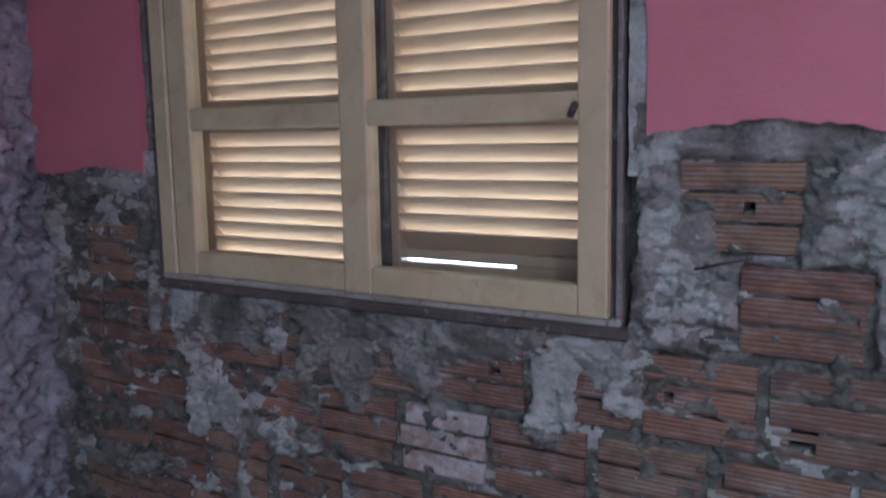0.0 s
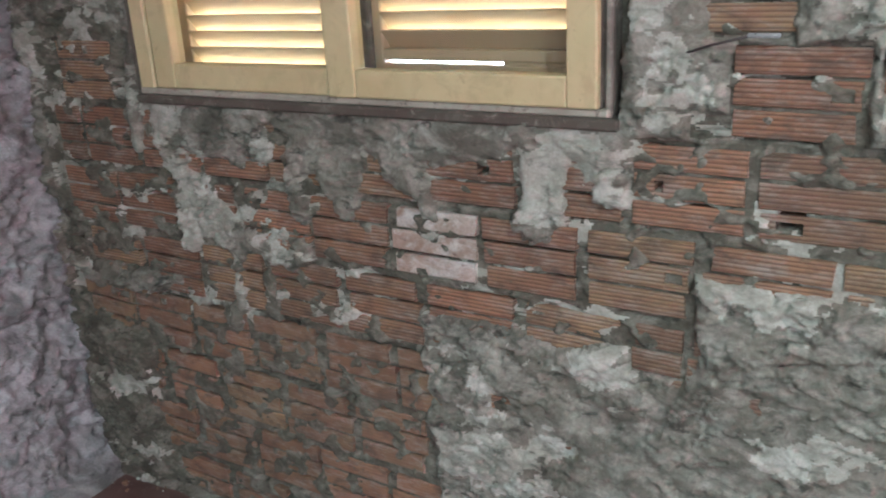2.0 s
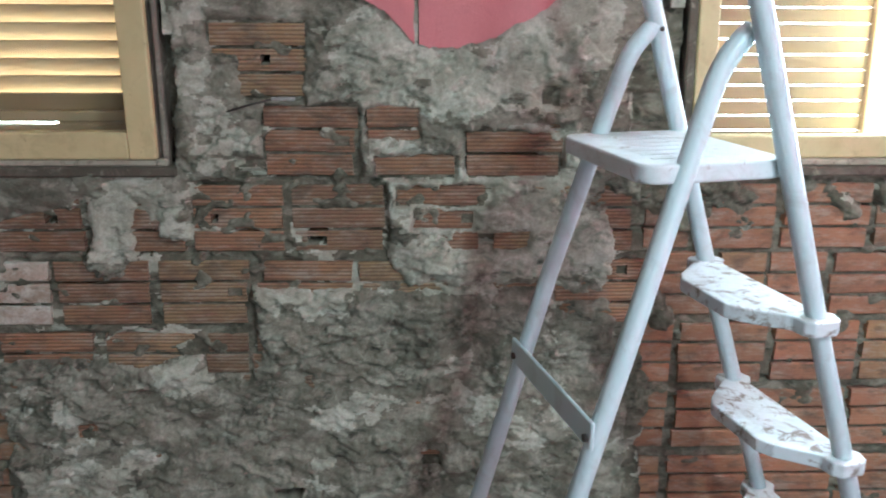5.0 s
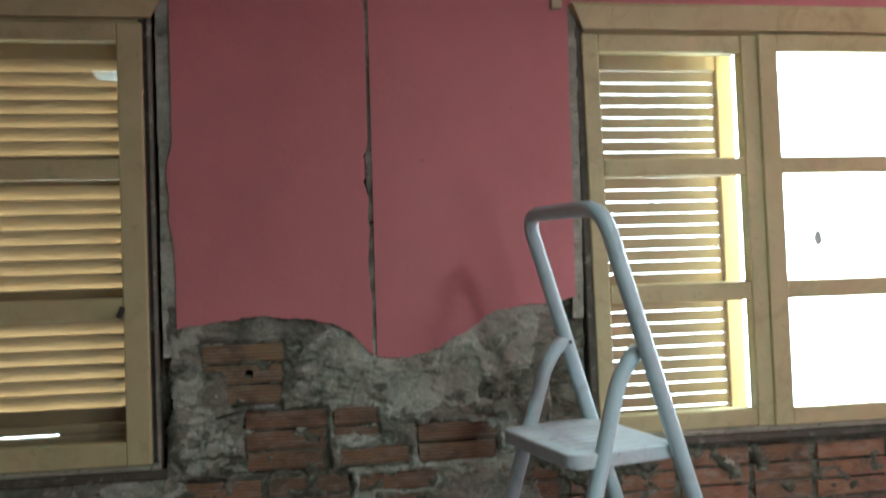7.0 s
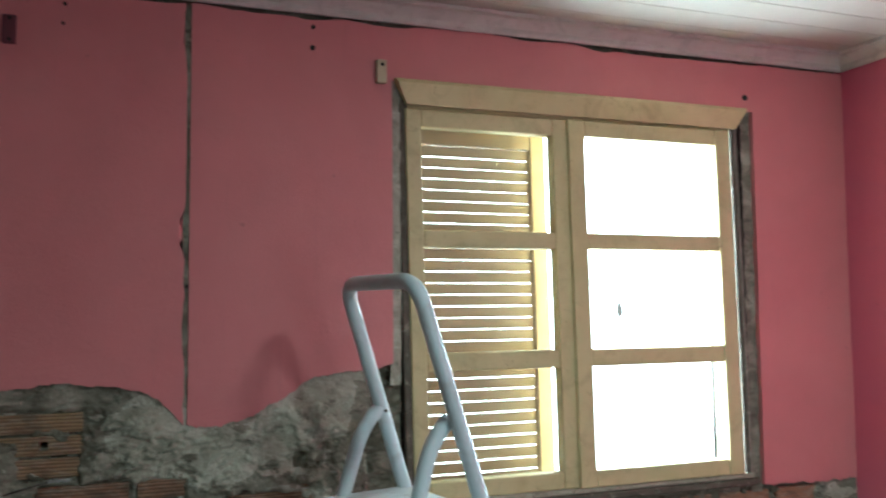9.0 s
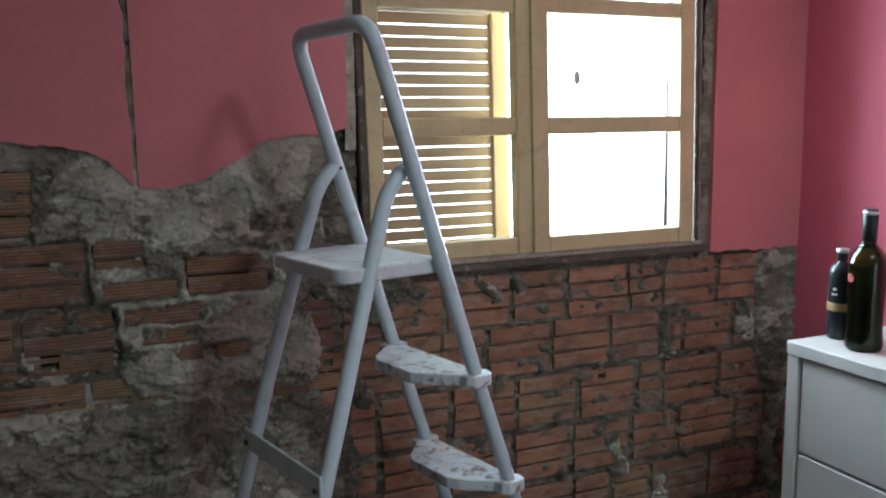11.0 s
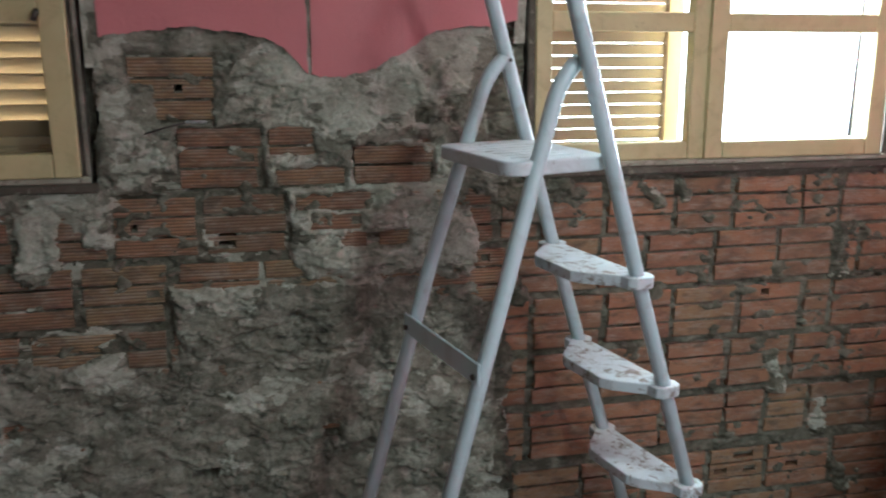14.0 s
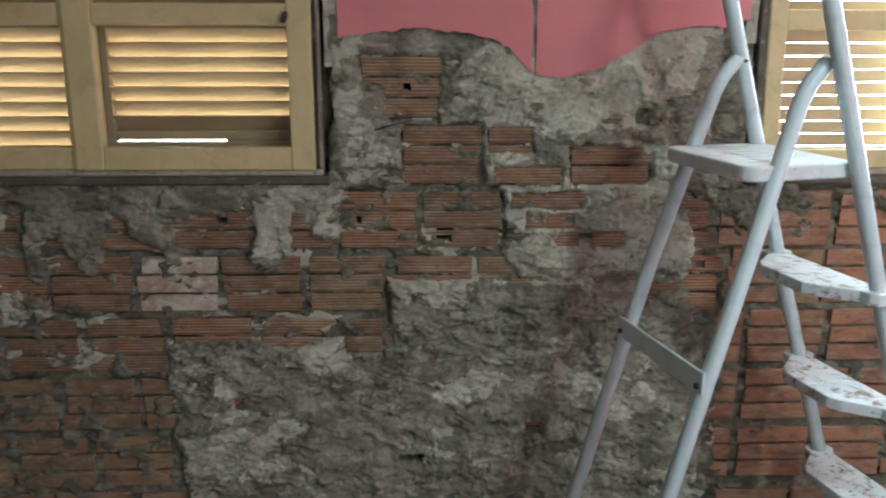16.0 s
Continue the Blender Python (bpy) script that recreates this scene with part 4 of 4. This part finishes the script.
# ---- ceiling lights ----
for lx, ly in LIGHTS:
    fix = thing("ceiling_light", pose(lx, ly, HIGH), "small white square flush ceiling light", "lamp", "ceiling lights")
    part("rim", box(-0.105, 0.105, -0.105, 0.105, -0.018, 0.0, 0.004), M_CABINET, fix)


# ---- bricks of the window wall ----
BW, BH = 0.175, 0.130


def brick_mesh(width, broken, chips, mat=M_BRICK):
    """A hollow block whose face is three combed bands with open slots between; broken: (band, x0, x1) knocked out."""
    bm = bmesh.new()
    band = 0.0392
    for b in range(3):
        z0 = -BH / 2 + b * (band + 0.0062)
        z1 = z0 + band
        spans = [(-width / 2, width / 2)]
        for bb, p, q in broken:
            if bb == b:
                spans = [c for a, e in spans for c in (((a, p), (q, e)) if a < p and q < e else ((a, e),))]
                box(p - 0.004, q + 0.004, 0.001, 0.03, z0, z0 + band * 0.26, 0.0, bm)
                box(p - 0.004, q + 0.004, 0.001, 0.03, z1 - band * 0.26, z1, 0.0, bm)
        for p, q in spans:
            e = chips * (random.random() - 0.5)
            f = chips * (random.random() - 0.5)
            prof = [(0.03, z0 + 0.002), (0.002, z0), (-0.001, z0 + 0.003), (-0.001, z1 - 0.003), (0.002, z1), (0.03, z1 - 0.002)]
            n = len(prof)
            A = [bm.verts.new((p + (0.002 if 0 < i < n - 1 else 0) + e * (0.5 + i / n), y + chips * 0.1 * random.random(), z)) for i, (y, z) in enumerate(prof)]
            B = [bm.verts.new((q - (0.002 if 0 < i < n - 1 else 0) + f * (0.5 + i / n), y + chips * 0.1 * random.random(), z)) for i, (y, z) in enumerate(prof)]
            for i in range(n - 1):
                bm.faces.new((A[i], B[i], B[i + 1], A[i + 1]))
            bm.faces.new(A)
            bm.faces.new(list(reversed(B)))
    bmesh.ops.recalc_face_normals(bm, faces=bm.faces[:])
    return mesh_from(bm, "brick", mat)


random.seed(12)
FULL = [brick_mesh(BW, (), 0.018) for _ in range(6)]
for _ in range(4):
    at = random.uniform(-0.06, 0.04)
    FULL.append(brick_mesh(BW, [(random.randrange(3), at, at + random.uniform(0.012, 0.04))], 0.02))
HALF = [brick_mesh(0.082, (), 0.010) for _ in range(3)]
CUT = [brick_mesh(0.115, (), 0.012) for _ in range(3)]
# course number, where one brick starts, pitch; for the left and middle stretch, and for the stretch under the second window
COURSES = {8: (-0.181, 0.193), 7: (-0.094, 0.192), 6: (-0.238, 0.192), 5: (-0.705, 0.196), 4: (-0.632, 0.201), 3: (-0.911, 0.197), 2: (-1.037, 0.196), 1: (-0.95, 0.194), 0: (-0.86, 0.195)}
# joints between the bricks under the second window, course by course
JOINTS = {6: (0.63, 0.735, 0.90, 1.09, 1.252, 1.450, 1.562, 1.754, 1.905), 5: (0.66, 0.79, 0.89, 1.014, 1.206, 1.391, 1.565, 1.642, 1.815, 1.90),
          4: (0.64, 0.72, 0.91, 1.10, 1.291, 1.481, 1.567, 1.768, 1.93), 3: (0.63, 0.72, 0.90, 1.09, 1.27, 1.465, 1.631, 1.835, 1.955),
          2: (0.65, 0.715, 0.905, 1.09, 1.28, 1.40, 1.535, 1.742, 1.925), 1: (0.68, 0.87, 1.06, 1.242, 1.424, 1.630, 1.826, 1.985),
          0: (0.70, 0.89, 1.08, 1.165, 1.32, 1.51, 1.70, 1.89)}


def lay(x, k, meshes, width, rise=0.0):
    z = 0.10 + 0.15 * k - BH / 2 + rise
    xc = x + width / 2
    if x < LEFT + 0.05 or x + width > RIGHT - 0.03 or in_window(np.array([xc]), np.array([z + 0.05]), 0.0)[0]:
        return
    if k >= 7 and -1.40 < x + width and x < -0.2:
        return
    if z + BH / 2 > pink_edge(np.array([xc]))[0] + 0.01:
        return
    xs = np.array([xc - width * 0.4, xc, xc + width * 0.4] * 3)
    zs = np.array([z - 0.045] * 3 + [z] * 3 + [z + 0.045] * 3)
    if plaster_cover(xs, zs).min() > 0.012:
        return
    mesh = random.choice(meshes)
    broken = [(min(2, max(0, int((hz - z + BH / 2) / (BH / 3)))), hx - xc - a, hx - xc + a)
              for hx, hz, a, b in HOLES if abs(hx - xc) < width / 2 - a and abs(hz - z) < BH / 2]
    if broken:
        mesh = brick_mesh(width, broken, 0.006, mesh.materials[0])
    if k == 5 and abs(x + 0.705) < 0.02:
        mesh = FULL[0].copy()
        mesh.materials[0] = M_BRICK_LIME
    ob = new("brick", mesh)
    ob.parent = wall_north
    if k <= 3 and x < -0.62:
        ob.material_slots[0].link = "OBJECT"
        ob.material_slots[0].material = M_BRICK_DULL
    ob.matrix_basis = pose(xc, random.uniform(-0.002, 0.003), z + random.uniform(-0.002, 0.002), random.uniform(-1, 1), random.uniform(-0.5, 0.5), random.uniform(-0.6, 0.6))


for k, (start, pitch) in COURSES.items():
    x = start - pitch * math.floor((start - LEFT) / pitch)
    if x - LEFT > 0.10:
        lay(x - 0.098, k, HALF, 0.082)
    while x + 0.085 < 0.62:
        if x + BW > 0.65:
            lay(x, k, HALF, 0.082)
        elif k == 4 and abs(x - (-0.23)) < 0.03:
            lay(-0.231, k, HALF, 0.082)
            lay(-0.135, k, CUT, 0.115)
        else:
            lay(x, k, FULL, BW)
        x += pitch
RISE = (-0.004, -0.006, 0.012, 0.016, 0.015, 0.013, 0.004)
for k, cuts in JOINTS.items():
    for p, q in zip(cuts, cuts[1:]):
        width = q - p - 0.015
        lay(p + 0.0075, k, [brick_mesh(width, (), 0.012, M_BRICK_PLAIN)], width, RISE[k])
